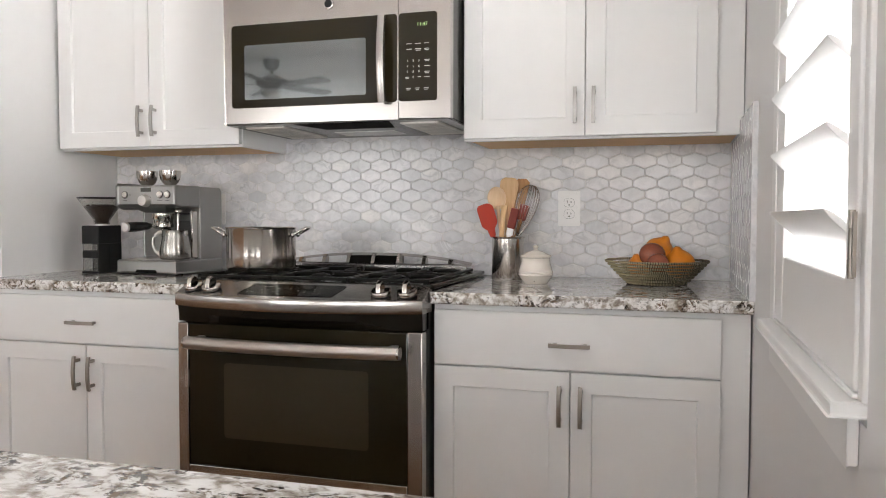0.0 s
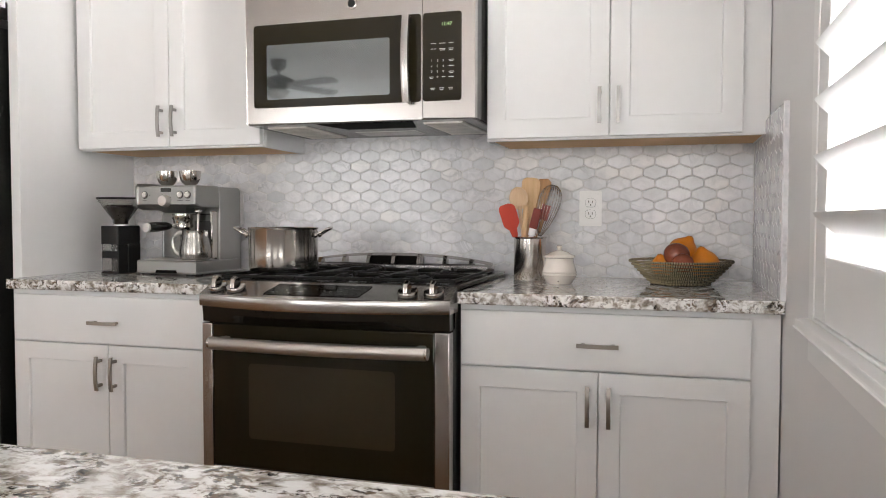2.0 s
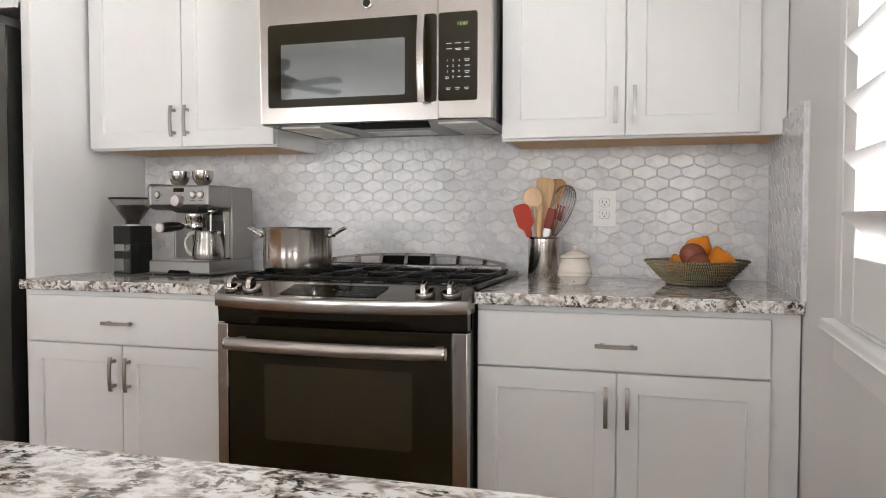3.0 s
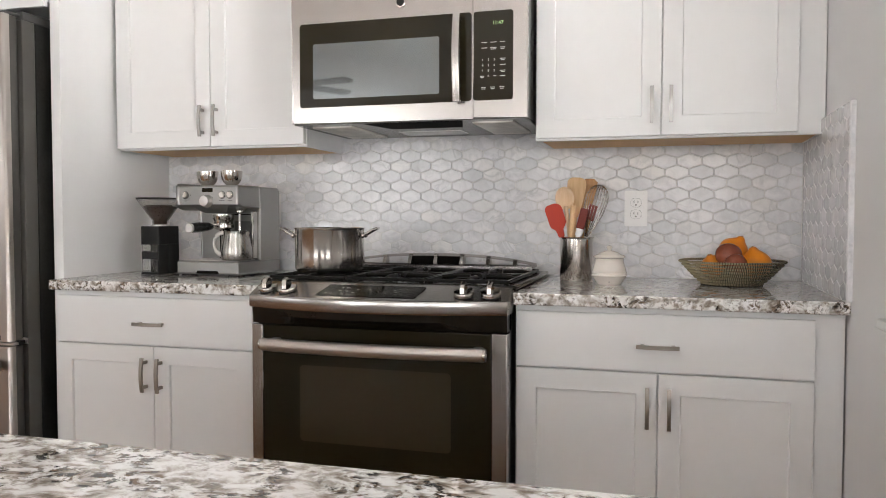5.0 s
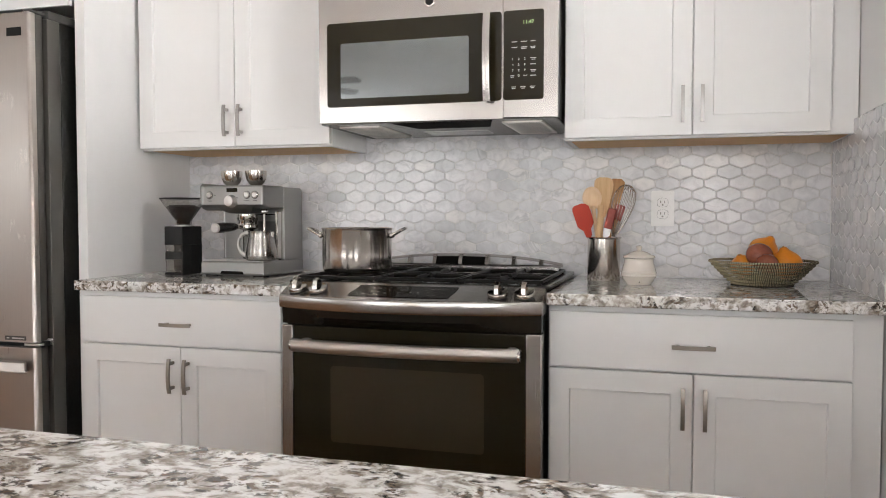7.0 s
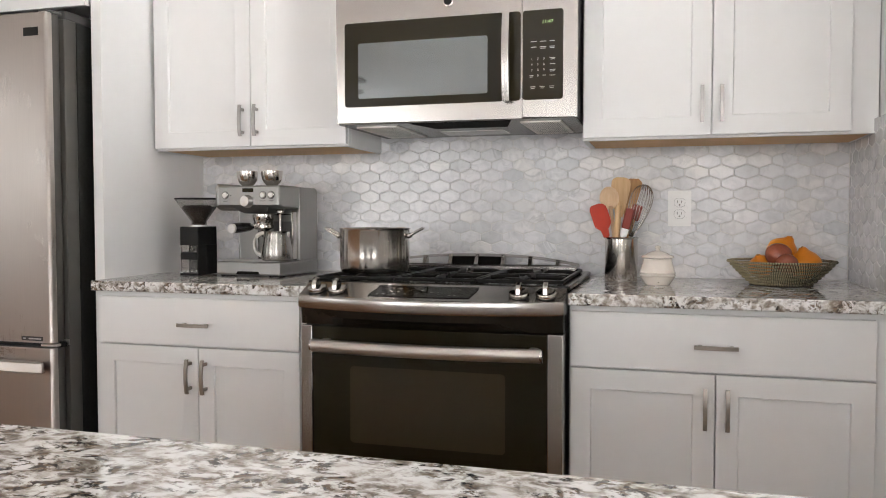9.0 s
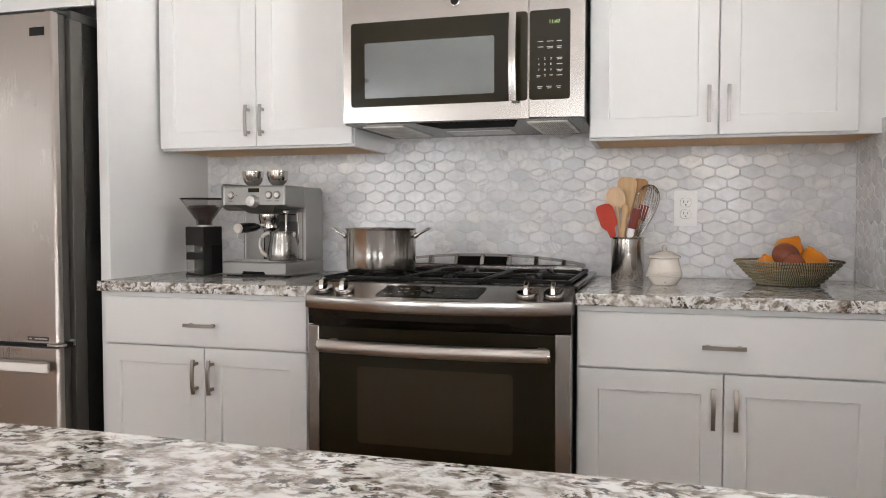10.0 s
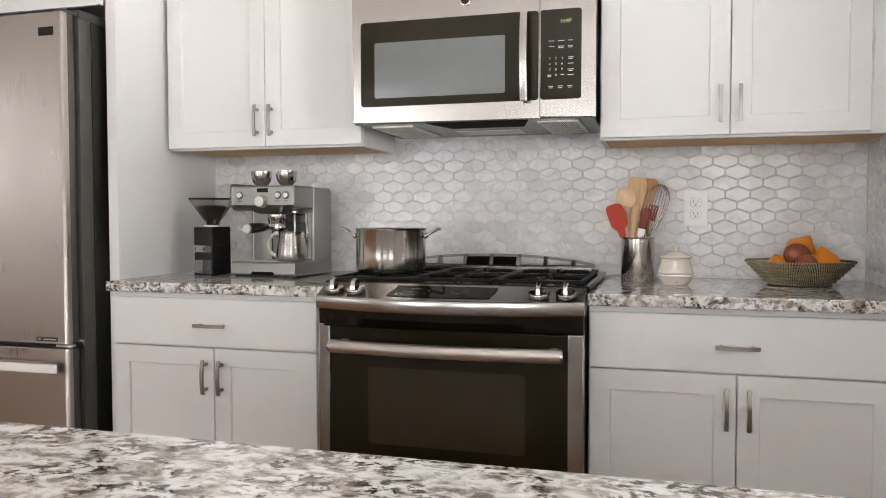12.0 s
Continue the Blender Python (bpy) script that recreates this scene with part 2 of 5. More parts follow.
M_STITCH = simple("straw_stitch", (0.31, 0.255, 0.16), 0.8, vary=0.25, relief=0.6, scale=60, fine=600)
M_COIL = simple("dark_coil", (0.022, 0.019, 0.012), 0.85, vary=0.3, relief=0.6, scale=60, fine=600)
M_ORANGE = simple("orange_peel", (0.68, 0.215, 0.008), 0.38, vary=0.12, relief=0.55, scale=40, fine=420)
M_ONION = simple("red_fruit_skin", (0.27, 0.070, 0.036), 0.22, vary=0.3, relief=0.12, scale=30, fine=90)
M_BEANS = simple("coffee_beans", (0.045, 0.022, 0.012), 0.4, vary=0.35, relief=0.4, scale=60)
M_CLEAR = glass("clear_plastic", 0.03, (0.93, 0.92, 0.9))
M_MESH = simple("filter_mesh", (0.74, 0.71, 0.66), 0.35, 0.8, vary=0.3, relief=0.5, scale=70, fine=520)
M_MESHBACK = simple("filter_back", (0.10, 0.095, 0.085), 0.5, 0.3, vary=0.4, relief=0.5, scale=90, fine=520)
M_LENS = simple("lamp_lens", (0.80, 0.79, 0.77), 0.07, vary=0.04, relief=0.0, spec=1.0)
M_FLOOR = wood("floor_oak", (0.32, 0.175, 0.085), (0.21, 0.11, 0.05), 0.5, "x", 0.8)
M_FAN = simple("dark_bronze", (0.05, 0.038, 0.03), 0.4, 0.5, vary=0.1, relief=0.1)
M_OUT = glow("bright_outdoors", (0.97, 0.985, 1.0), 34.0)

# ---- helpers of the build ----
ORG = {}


def mesh_object(name, bm, mat):
    bmesh.ops.recalc_face_normals(bm, faces=bm.faces[:])
    me = bpy.data.meshes.new(name)
    lay = bm.faces.layers.int.get("flat")
    bm.normal_update()

    def curved(f):
        """Part of a rounded side: a narrow face that turns softly into the next."""
        return f.calc_area() < 0.02 and any(g is not f and g[lay] and 0.01 < f.normal.angle(g.normal, 1.0) < 0.66 for e in f.edges for g in e.link_faces)

    level = [bool(lay and f[lay] and not curved(f)) for f in bm.faces]
    bm.to_mesh(me)
    bm.free()
    for mm in (mat if isinstance(mat, (list, tuple)) else [mat]):
        me.materials.append(mm)
    me.set_sharp_from_angle(angle=radians(38))
    for p, is_level in zip(me.polygons, level):
        p.use_smooth = not is_level
    return new(name, me)


def thing(name, at, label, category, group="", rz=0.0):
    ob = new(name)
    ob.empty_display_size = 0.05
    ob.matrix_world = pose(*at, 0, 0, rz)
    ORG[ob] = Vector(at) if rz == 0 else Vector((0, 0, 0))
    return tagged(ob, label, category, group)


def part(name, bm, mat, parent, label=""):
    """One mesh under a thing or a part; the bmesh is in the world's metres, or in a turned thing's own."""
    bmesh.ops.translate(bm, verts=bm.verts[:], vec=-ORG[parent])
    ob = mesh_object(name, bm, mat)
    ob.parent = parent
    ORG[ob] = ORG[parent]
    return tagged(ob, label)


def solo(name, bm, mat, label, category, group="", kind=""):
    return tagged(mesh_object(name, bm, mat), label, category, group, kind)


def B():
    bm = bmesh.new()
    bm.faces.layers.int.new("flat")
    return bm


def bevelled(bm, faces, edges, offset, seg):
    """Bevel edges; the faces stay flat, the bevels smooth."""
    lay = bm.faces.layers.int["flat"]
    for f in faces:
        f[lay] = 1
    if offset:
        for f in faces:
            f.normal_update()
        flat = [f.normal.copy() for f in faces]
        for f in bmesh.ops.bevel(bm, geom=edges, offset=offset, segments=seg, affect="EDGES", profile=0.5)["faces"]:
            f.normal_update()
            f[lay] = int(any(abs(f.normal.dot(q)) > 0.9998 for q in flat))


def box(bm, x0, x1, y0, y1, z0, z1, bev=0.0, seg=2, mi=0):
    made = bmesh.ops.create_cube(bm, size=1.0)["verts"]
    for v in made:
        v.co = Vector((x0 + (v.co.x + 0.5) * (x1 - x0), y0 + (v.co.y + 0.5) * (y1 - y0), z0 + (v.co.z + 0.5) * (z1 - z0)))
    faces = {f for v in made for f in v.link_faces}
    for f in faces:
        f.material_index = mi
    bevelled(bm, faces, list({e for v in made for e in v.link_edges}), bev, seg)
    return bm


def lathe(bm, prof, c, seg=40, axis="z", mi=0, close=True):
    """Turn a profile of (radius, along) about an axis through c."""
    rings = []
    for r, h in prof:
        ring = []
        for i in range(seg):
            a = 2 * math.pi * i / seg
            p = (r * math.cos(a), r * math.sin(a), h)
            p = {"z": p, "y": (p[0], p[2], p[1]), "x": (p[2], p[0], p[1])}[axis]
            ring.append(bm.verts.new(Vector(c) + Vector(p)))
        rings.append(ring)
    for a, b in zip(rings, rings[1:]):
        for i in range(seg):
            bm.faces.new((a[i], a[(i + 1) % seg], b[(i + 1) % seg], b[i])).material_index = mi
    if close:
        bm.faces.new(rings[0]).material_index = mi
        bm.faces.new(rings[-1]).material_index = mi
    return bm


def tube(bm, pts, r, seg=10, mi=0, flat=1.0, radii=None):
    """A round bar through points; flat squeezes it sideways."""
    pts = [Vector(p) for p in pts]
    rings = []
    for i, p in enumerate(pts):
        d = (pts[min(i + 1, len(pts) - 1)] - pts[max(i - 1, 0)]).normalized()
        ref = Vector((0, 0, 1)) if abs(d.z) < 0.9 else Vector((0, 1, 0))
        s = d.cross(ref).normalized()
        u = s.cross(d).normalized()
        k = radii[i] if radii else r
        rings.append([bm.verts.new(p + s * k * math.cos(2 * math.pi * j / seg) + u * k * flat * math.sin(2 * math.pi * j / seg)) for j in range(seg)])
    for a, b in zip(rings, rings[1:]):
        for j in range(seg):
            bm.faces.new((a[j], a[(j + 1) % seg], b[(j + 1) % seg], b[j])).material_index = mi
    bm.faces.new(rings[0]).material_index = mi
    bm.faces.new(rings[-1]).material_index = mi
    return bm


def prism(bm, poly, lo, hi, axis="y", bev=0.0, mi=0, seg=2):
    """Extrude a polygon along an axis: poly in (x, z) for y, (x, y) for z, (y, z) for x."""
    def p3(a, b, d):
        return {"y": (a, d, b), "z": (a, b, d), "x": (d, a, b)}[axis]
    r0 = [bm.verts.new(p3(a, b, lo)) for a, b in poly]
    r1 = [bm.verts.new(p3(a, b, hi)) for a, b in poly]
    n = len(poly)
    fs = [bm.faces.new(r0), bm.faces.new(r1)]
    for i in range(n):
        fs.append(bm.faces.new((r0[i], r0[(i + 1) % n], r1[(i + 1) % n], r1[i])))
    for f in fs:
        f.material_index = mi
    bevelled(bm, fs, list({e for f in fs[:2] for e in f.edges}), bev, seg)
    return bm


def rounded(x0, x1, z0, z1, r, n=5):
    out = []
    for cx, cz, a0 in ((x1 - r, z1 - r, 0), (x0 + r, z1 - r, 90), (x0 + r, z0 + r, 180), (x1 - r, z0 + r, 270)):
        for i in range(n + 1):
            a = radians(a0 + 90 * i / n)
            out.append((cx + r * math.cos(a), cz + r * math.sin(a)))
    return out


def ball(bm, c, rx, ry, rz, mi=0, sub=3):
    made = bmesh.ops.create_icosphere(bm, subdivisions=sub, radius=1.0)["verts"]
    for v in made:
        v.co = Vector((c[0] + v.co.x * rx, c[1] + v.co.y * ry, c[2] + v.co.z * rz))
        for f in v.link_faces:
            f.material_index = mi
    return made


def text_mesh(body, x, y, z, size, align="CENTER"):
    """Upright lettering that faces -y, as a bmesh."""
    cu = bpy.data.curves.new("lettering", "FONT")
    cu.body, cu.size, cu.align_x, cu.align_y = body, size, align, "CENTER"
    tmp = bpy.data.objects.new("lettering", cu)
    scene.collection.objects.link(tmp)
    me = bpy.data.meshes.new_from_object(tmp.evaluated_get(bpy.context.evaluated_depsgraph_get()))
    bm = bmesh.new()
    bm.from_mesh(me)
    bpy.data.objects.remove(tmp)
    bpy.data.meshes.remove(me)
    bm.transform(pose(x, y, z, 90, 0, 0))
    return bm

# ---- the room ----
XL, XR, YB, YF, ZC = -7.5, 0.833, 0.010, -7.4, 2.6
PX0, PX1 = -1.573, -1.535


def structure(name, bm, mat, label, category):
    return solo(name, bm, mat, label, category, kind="structure")


structure("floor", box(B(), XL - 0.15, XR + 0.15, YF - 0.15, YB + 0.15, -0.1, 0.0), M_FLOOR, "brown oak plank floor of the kitchen", "floor")
structure("ceiling", box(B(), XL - 0.15, XR + 0.15, YF - 0.15, YB + 0.15, ZC, ZC + 0.12), M_CEIL, "plain white painted ceiling", "ceiling")
structure("wall_north", box(B(), XL - 0.15, XR + 0.15, YB, YB + 0.15, 0, ZC), M_WALL, "white wall with marble hexagon backsplash", "wall")


def wall_with_holes(name, u0, u1, holes, place, label):
    """A wall along one axis with openings (u0, u1, z0, z1) cut through."""
    bm = B()
    u = u0
    for a, b, z0, z1 in sorted(holes):
        place(bm, u, a, 0, ZC)
        place(bm, a, b, 0, z0)
        place(bm, a, b, z1, ZC)
        u = b
    place(bm, u, u1, 0, ZC)
    return structure(name, bm, M_WALL, label, "wall")


WY0, WY1, WZ0, WZ1 = -1.757, -1.030, 0.896, 2.12
wall_with_holes("wall_east", YF, YB, [(WY0, WY1, WZ0, WZ1), (-5.05, -3.55, 0.9, 2.1)], lambda bm, a, b, z0, z1: box(bm, XR, XR + 0.15, a, b, z0, z1) if z1 > z0 + 1e-4 else None, "smooth white painted wall beside the counter with a shuttered window")
wall_with_holes("wall_south", XL, XR, [(-4.4, -2.4, 0.1, 2.3), (-1.4, 0.2, 0.85, 2.2)], lambda bm, a, b, z0, z1: box(bm, a, b, YF - 0.15, YF, z0, z1) if z1 > z0 + 1e-4 else None, "unseen white wall with patio opening and window")
wall_with_holes("wall_west", YF, YB, [(-6.95, -4.25, 1.25, 2.45)], lambda bm, a, b, z0, z1: box(bm, XL - 0.15, XL, a, b, z0, z1) if z1 > z0 + 1e-4 else None, "unseen white wall with an assumed wide window")
structure("partition", box(B(), PX0, PX1, -0.575, YB - 0.001, 0, ZC, 0.002), M_CAB, "white panel between refrigerator alcove and counter", "wall panel")

# over-fridge cabinet and the alcove
over = thing("wall_cabinet", (-2.05, -0.3, 1.815), "white cabinet above the refrigerator", "cabinet")
part("body", box(B(), -2.53, PX0 - 0.002, -0.58, YB - 0.002, 1.832, 2.44, 0.002), M_CAB, over)
part("door", box(B(), -2.52, PX0 + 0.0, -0.60, -0.582, 1.812, 2.42, 0.002), M_CAB, over)
structure("alcove_wall", box(B(), -2.60, -2.535, -0.60, YB - 0.001, 0, ZC), M_WALL, "white side wall of the refrigerator alcove", "wall")


# ---- cabinets ----
def shaker(bm, x0, x1, z0, z1, yf, th=0.019, stile=0.055, deep=0.009):
    """A door with a flat recessed panel inside a square frame."""
    def ring(i, y):
        return [bm.verts.new(p) for p in ((x0 + i, y, z0 + i), (x1 - i, y, z0 + i), (x1 - i, y, z1 - i), (x0 + i, y, z1 - i))]
    e = 0.0015
    rs = [ring(0, yf + th), ring(0, yf + e), ring(e, yf), ring(stile - 0.001, yf), ring(stile, yf + 0.001), ring(stile + 0.0015, yf + deep)]
    for a, b in zip(rs, rs[1:]):
        for i in range(4):
            bm.faces.new((a[i], a[(i + 1) % 4], b[(i + 1) % 4], b[i]))
    bm.faces.new(rs[0])
    bm.faces.new(rs[-1])
    return bm


def pull(x, z, yf, length=0.108, upright=True):
    """A bowed flat bar on two posts."""
    bm = B()
    n, w, th = 10, 0.0052, 0.0035
    rings = []
    for i in range(n + 1):
        s = -1 + 2 * i / n
        d, out = s * length / 2, 0.024 + 0.006 * (1 - s * s)
        cs = []
        for a, b in ((-w, -th), (w, -th), (w, th), (-w, th)):
            y = yf - out - b
            cs.append(bm.verts.new((x + a, y, z + d) if upright else (x + d, y, z + a)))
        rings.append(cs)
    for a, b in zip(rings, rings[1:]):
        for j in range(4):
            bm.faces.new((a[j], a[(j + 1) % 4], b[(j + 1) % 4], b[j]))
    bm.faces.new(rings[0])
    bm.faces.new(rings[-1])
    bmesh.ops.bevel(bm, geom=[e for e in bm.edges if e.calc_face_angle(0) > 0.6], offset=0.0012, segments=1, affect="EDGES")
    for s in (-1, 1):
        d = s * length * 0.36
        if upright:
            box(bm, x - 0.004, x + 0.004, yf - 0.026, yf + 0.0005, z + d - 0.005, z + d + 0.005, 0.001, 1)
        else:
            box(bm, x + d - 0.005, x + d + 0.005, yf - 0.026, yf + 0.0005, z - 0.004, z + 0.004, 0.001, 1)
    return bm


def base_cabinet(x0, x1, fx0, fx1, split, yf, dz, label, filler=0.0):
    cab = thing("base_cabinet", ((x0 + x1) / 2, -0.3, 0), label, "cabinet", "base cabinets")
    yb = yf + 0.0195
    bm = box(B(), x0, x1, yb, 0.008, 0.10, 0.880 + dz, 0.001, 1)
    box(bm, x0, x1, yb + 0.07, 0.008, 0.0, 0.10)
    part("body", bm, M_CAB, cab)
    zt, zm = 0.8645 + dz, 0.712 + dz
    drawer = part("drawer", box(B(), fx0, fx1, yf, yf + 0.019, zm + 0.0025, zt, 0.002), M_CAB, cab)
    part("handle", pull((fx0 + fx1) / 2 + (0.004 if x0 < -1 else -0.001), 0.783, yf, 0.108, False), M_NICKEL, drawer, "brushed nickel bar pull")
    for a, b, hx in ((fx0, split - 0.0015, split - 0.026), (split + 0.0015, fx1, split + 0.029)):
        door = part("door", shaker(B(), a, b, 0.115, zm - 0.0025, yf), M_CAB, cab)
        part("handle", pull(hx, 0.6225, yf), M_NICKEL, door, "brushed nickel bar pull")
    return cab


base_cabinet(-1.525, -0.768, -1.513, -0.797, -1.146, -0.632, 0.0, "white shaker base cabinet with drawer between refrigerator and range")
base_cabinet(0.005, 0.8285, 0.010, 0.759, 0.3845, -0.625, 0.0, "white shaker base cabinet with drawer beside the window wall")


def wall_cabinet(x0, x1, fx0, fx1, split, yf, zb, label, hz):
    cab = thing("wall_cabinet", ((x0 + x1) / 2, -0.15, zb), label, "cabinet", "wall cabinets")
    yb, zt = yf + 0.0195, 2.13
    bm = B()
    box(bm, x0, x1, yb, yb + 0.019, zb, zt, 0.001, 1)
    part("face_frame", bm, M_CAB, cab)
    part("side_panel", box(B(), x0, x0 + 0.016, yb + 0.019, 0.008, zb, zt), M_CAB, cab)
    part("side_panel", box(B(), x1 - 0.016, x1, yb + 0.019, 0.008, zb, zt), M_CAB, cab)
    part("top_panel", box(B(), x0 + 0.016, x1 - 0.016, yb + 0.019, 0.008, zt - 0.018, zt), M_CAB, cab)
    part("bottom_panel", box(B(), x0 + 0.017, x1 - 0.017, yb + 0.0195, 0.007, zb + 0.0015, zb + 0.014), M_PLY, cab, "unpainted tan plywood underside")
    for a, b, hx in ((fx0, split - 0.0015, split - 0.028), (split + 0.0015, fx1, split + 0.027)):
        door = part("door", shaker(B(), a, b, zb + 0.007, zt - 0.01, yf, stile=0.057), M_CAB, cab)
        part("handle", pull(hx, hz, yf), M_HANDLE, door, "satin steel bar pull")
    return cab


wall_cabinet(-1.520, -0.770, -1.516, -0.774, -1.130, -0.326, 1.358, "white shaker wall cabinet with two doors above the coffee corner", 1.452)
wall_cabinet(0.005, 0.8305, 0.009, 0.757, 0.3835, -0.306, 1.356, "white shaker wall cabinet with two doors beside the window wall", 1.452)

# ---- worktops ----
solo("countertop", box(B(), PX1 + 0.001, -0.7675, -0.645, 0.008, 0.8815, 0.914, 0.004, 3), M_GRANITE, "polished white and black speckled granite countertop", "countertop", "granite worktops")
solo("countertop", box(B(), 0.0035, XR - 0.001, -0.646, 0.008, 0.8815, 0.914, 0.004, 3), M_GRANITE, "polished white and black speckled granite countertop", "countertop", "granite worktops")
isl = thing("kitchen_island", (-0.5, -2.6, 0), "white kitchen island cabinet under a granite top", "island")
bm = box(B(), -1.6, 0.45, -3.0, -2.17, 0.1, 0.873, 0.002)
box(bm, -1.54, 0.39, -2.94, -2.24, 0.0, 0.1)
part("body", bm, M_CAB, isl)
solo("island_worktop", box(B(), -1.7, 0.56, -3.15, -2.121, 0.874, 0.914, 0.004, 3), M_GRANITE, "large polished white granite island worktop with brown-black flecks", "countertop", "granite worktops")

# ---- microwave ----
mw = thing("microwave", (-0.375, -0.2, 1.415), "stainless over-range microwave with dark glass door", "microwave")
MX0, MX1, MY, MZ0, MZ1 = -0.752, 0.002, -0.445, 1.415, 1.85
part("body", box(B(), MX0 + 0.002, MX1 - 0.002, MY + 0.042, 0.008, MZ0 + 0.001, MZ1 - 0.004, 0.002), M_ENAMEL, mw, "dark enamel case")


def framed(bm, x0, x1, z0, z1, hx0, hx1, hz0, hz1, y0, y1, bev=0.003):
    """A slab with one rectangular opening."""
    o0 = [(x0, z0), (x1, z0), (x1, z1), (x0, z1)]
    i0 = [(hx0, hz0), (hx1, hz0), (hx1, hz1), (hx0, hz1)]
    vs = [[bm.verts.new((a, y, b)) for a, b in pts] for pts in (o0, i0) for y in (y0, y1)]
    of, ob, jf, jb = vs
    for i in range(4):
        k = (i + 1) % 4
        bm.faces.new((of[i], of[k], jf[k], jf[i]))
        bm.faces.new((ob[i], ob[k], jb[k], jb[i]))
        bm.faces.new((of[i], of[k], ob[k], ob[i]))
        bm.faces.new((jf[i], jf[k], jb[k], jb[i]))
    bevelled(bm, [f for v in of + jb for f in v.link_faces], [e for e in bm.edges if e.verts[0] in of and e.verts[1] in of], bev, 3)
    return bm


door = part("door", framed(B(), MX0, -0.1605, MZ0, MZ1, -0.712, -0.176, 1.479, 1.715, MY, MY + 0.04, 0.0025), M_STEEL, mw, "brushed stainless door frame")
part("glass", prism(B(), rounded(-0.725, -0.163, 1.466, 1.7275, 0.010), MY - 0.0010, MY + 0.03, "y", 0.0005), M_BLKGLASS, door, "dark reflective glass")
part("window", prism(B(), rounded(-0.679, -0.263, 1.4915, 1.6635, 0.006), MY - 0.0018, MY - 0.0004), M_MWWIN, door, "grey see-through screen")
panel = part("control_panel", framed(B(), -0.1585, MX1, MZ0, MZ1, -0.147, -0.047, 1.476, 1.718, MY, MY + 0.04, 0.0025), M_STEEL, mw, "brushed stainless control side")
keypad = part("keypad", prism(B(), rounded(-0.156, -0.0375, 1.4665, 1.7275, 0.008), MY - 0.0010, MY + 0.03, "y", 0.0005), M_BLKGLASS, panel, "black glass touch panel")
part("clock", text_mesh("11:47", -0.083, MY - 0.0016, 1.692, 0.0155), M_DIGIT, panel, "green clock digits")
bm = B()
def label_bar(x, z, w, h=0.0009):
    box(bm, x - w, x + w, MY - 0.0016, MY - 0.0006, z - h, z + h)


for r in (1.636, 1.620):
    for c in range(3):
        w, x = (0.0085, 0.0095, 0.0075)[c], (-0.124, -0.096, -0.069)[c]
        label_bar(x, r, w)
        if r < 1.63 and c:
            label_bar(x, r - 0.0042, w * 0.8)
for r in (1.587, 1.569, 1.552, 1.536):
    label_bar(-0.068, r, 0.0085)
    if r > 1.57 or 1.54 < r < 1.56:
        label_bar(-0.068, r - 0.0042, 0.006)
label_bar(-0.130, 1.537, 0.006)
label_bar(-0.130, 1.533, 0.005)
label_bar(-0.092, 1.537, 0.005)
for x in (-0.126, -0.098, -0.070):
    label_bar(x, 1.504, 0.0075)
    label_bar(x, 1.4995, 0.0055)
tagged(part("key_print", bm, M_LABEL, panel, "small pale key labels"), kind="stuff")
for i, ch in enumerate("1234567890"):
    r, c = divmod(i, 3)
    x = -0.129 + 0.018 * (c if i < 9 else 1)
    part("key", text_mesh(ch, x, MY - 0.0016, 1.585 - 0.0162 * r, 0.0098), M_LABEL, panel)
bm = B()
rings = []
for i in range(13):
    s = -1 + 2 * i / 12
    y = MY - 0.030 - 0.014 * (1 - s * s)
    z = 1.5905 + s * 0.1285
    rings.append([bm.verts.new((-0.2015 + a, y + b, z)) for a, b in ((-0.0125, 0.006), (-0.0105, -0.004), (0, -0.0065), (0.0105, -0.004), (0.0125, 0.006), (0, 0.008))])
for a, b in zip(rings, rings[1:]):
    for j in range(6):
        bm.faces.new((a[j], a[(j + 1) % 6], b[(j + 1) % 6], b[j]))
bm.faces.new(rings[0])
bm.faces.new(rings[-1])
for z in (1.473, 1.710):
    box(bm, -0.2105, -0.1925, MY - 0.03, MY + 0.002, z - 0.008, z + 0.008, 0.002, 1)
part("handle", bm, M_STEEL_V, door, "bowed stainless handle")
badge = part("badge", lathe(B(), [(0.0165, 0.0), (0.0165, -0.003), (0.0145, -0.004)], (-0.386, MY, 1.774), 32, "y"), M_POLISH, door, "round badge with polished rim")
part("badge_disc", lathe(B(), [(0.0125, 0.0), (0.0125, -0.0048)], (-0.386, MY, 1.774), 28, "y"), M_BLKPLASTIC, door)
bm = box(B(), MX0 + 0.004, MX1 - 0.004, MY + 0.004, 0.006, MZ0 - 0.004, MZ0 + 0.001, 0.001, 1)
part("underside", bm, M_GREYMETAL, mw, "grey metal underside")
bm = B()
prism(bm, [(-0.515, -0.428), (-0.195, -0.428), (-0.235, -0.27), (-0.475, -0.27)], MZ0 - 0.0052, MZ0 - 0.003, "z")
part("air_slot", bm, M_SLOT, mw, "black exhaust opening")
bm = framed(B(), -0.50, -0.245, -0.20, -0.05, -0.485, -0.265, -0.185, -0.07, 0, 0.004, 0)
bm.transform(Matrix.Translation((0, 0, MZ0 - 0.0045)) @ pose(0, 0, 0, -90, 0, 0) @ Matrix.Diagonal((1, 1, -1, 1)))
part("lamp_frame", bm, M_ENAMEL, mw)
part("lamp_lens", box(B(), -0.485, -0.265, -0.185, -0.07, MZ0 - 0.0058, MZ0 - 0.003, 0.0005, 1), M_LENS, mw, "frosted cooktop lamp lens")
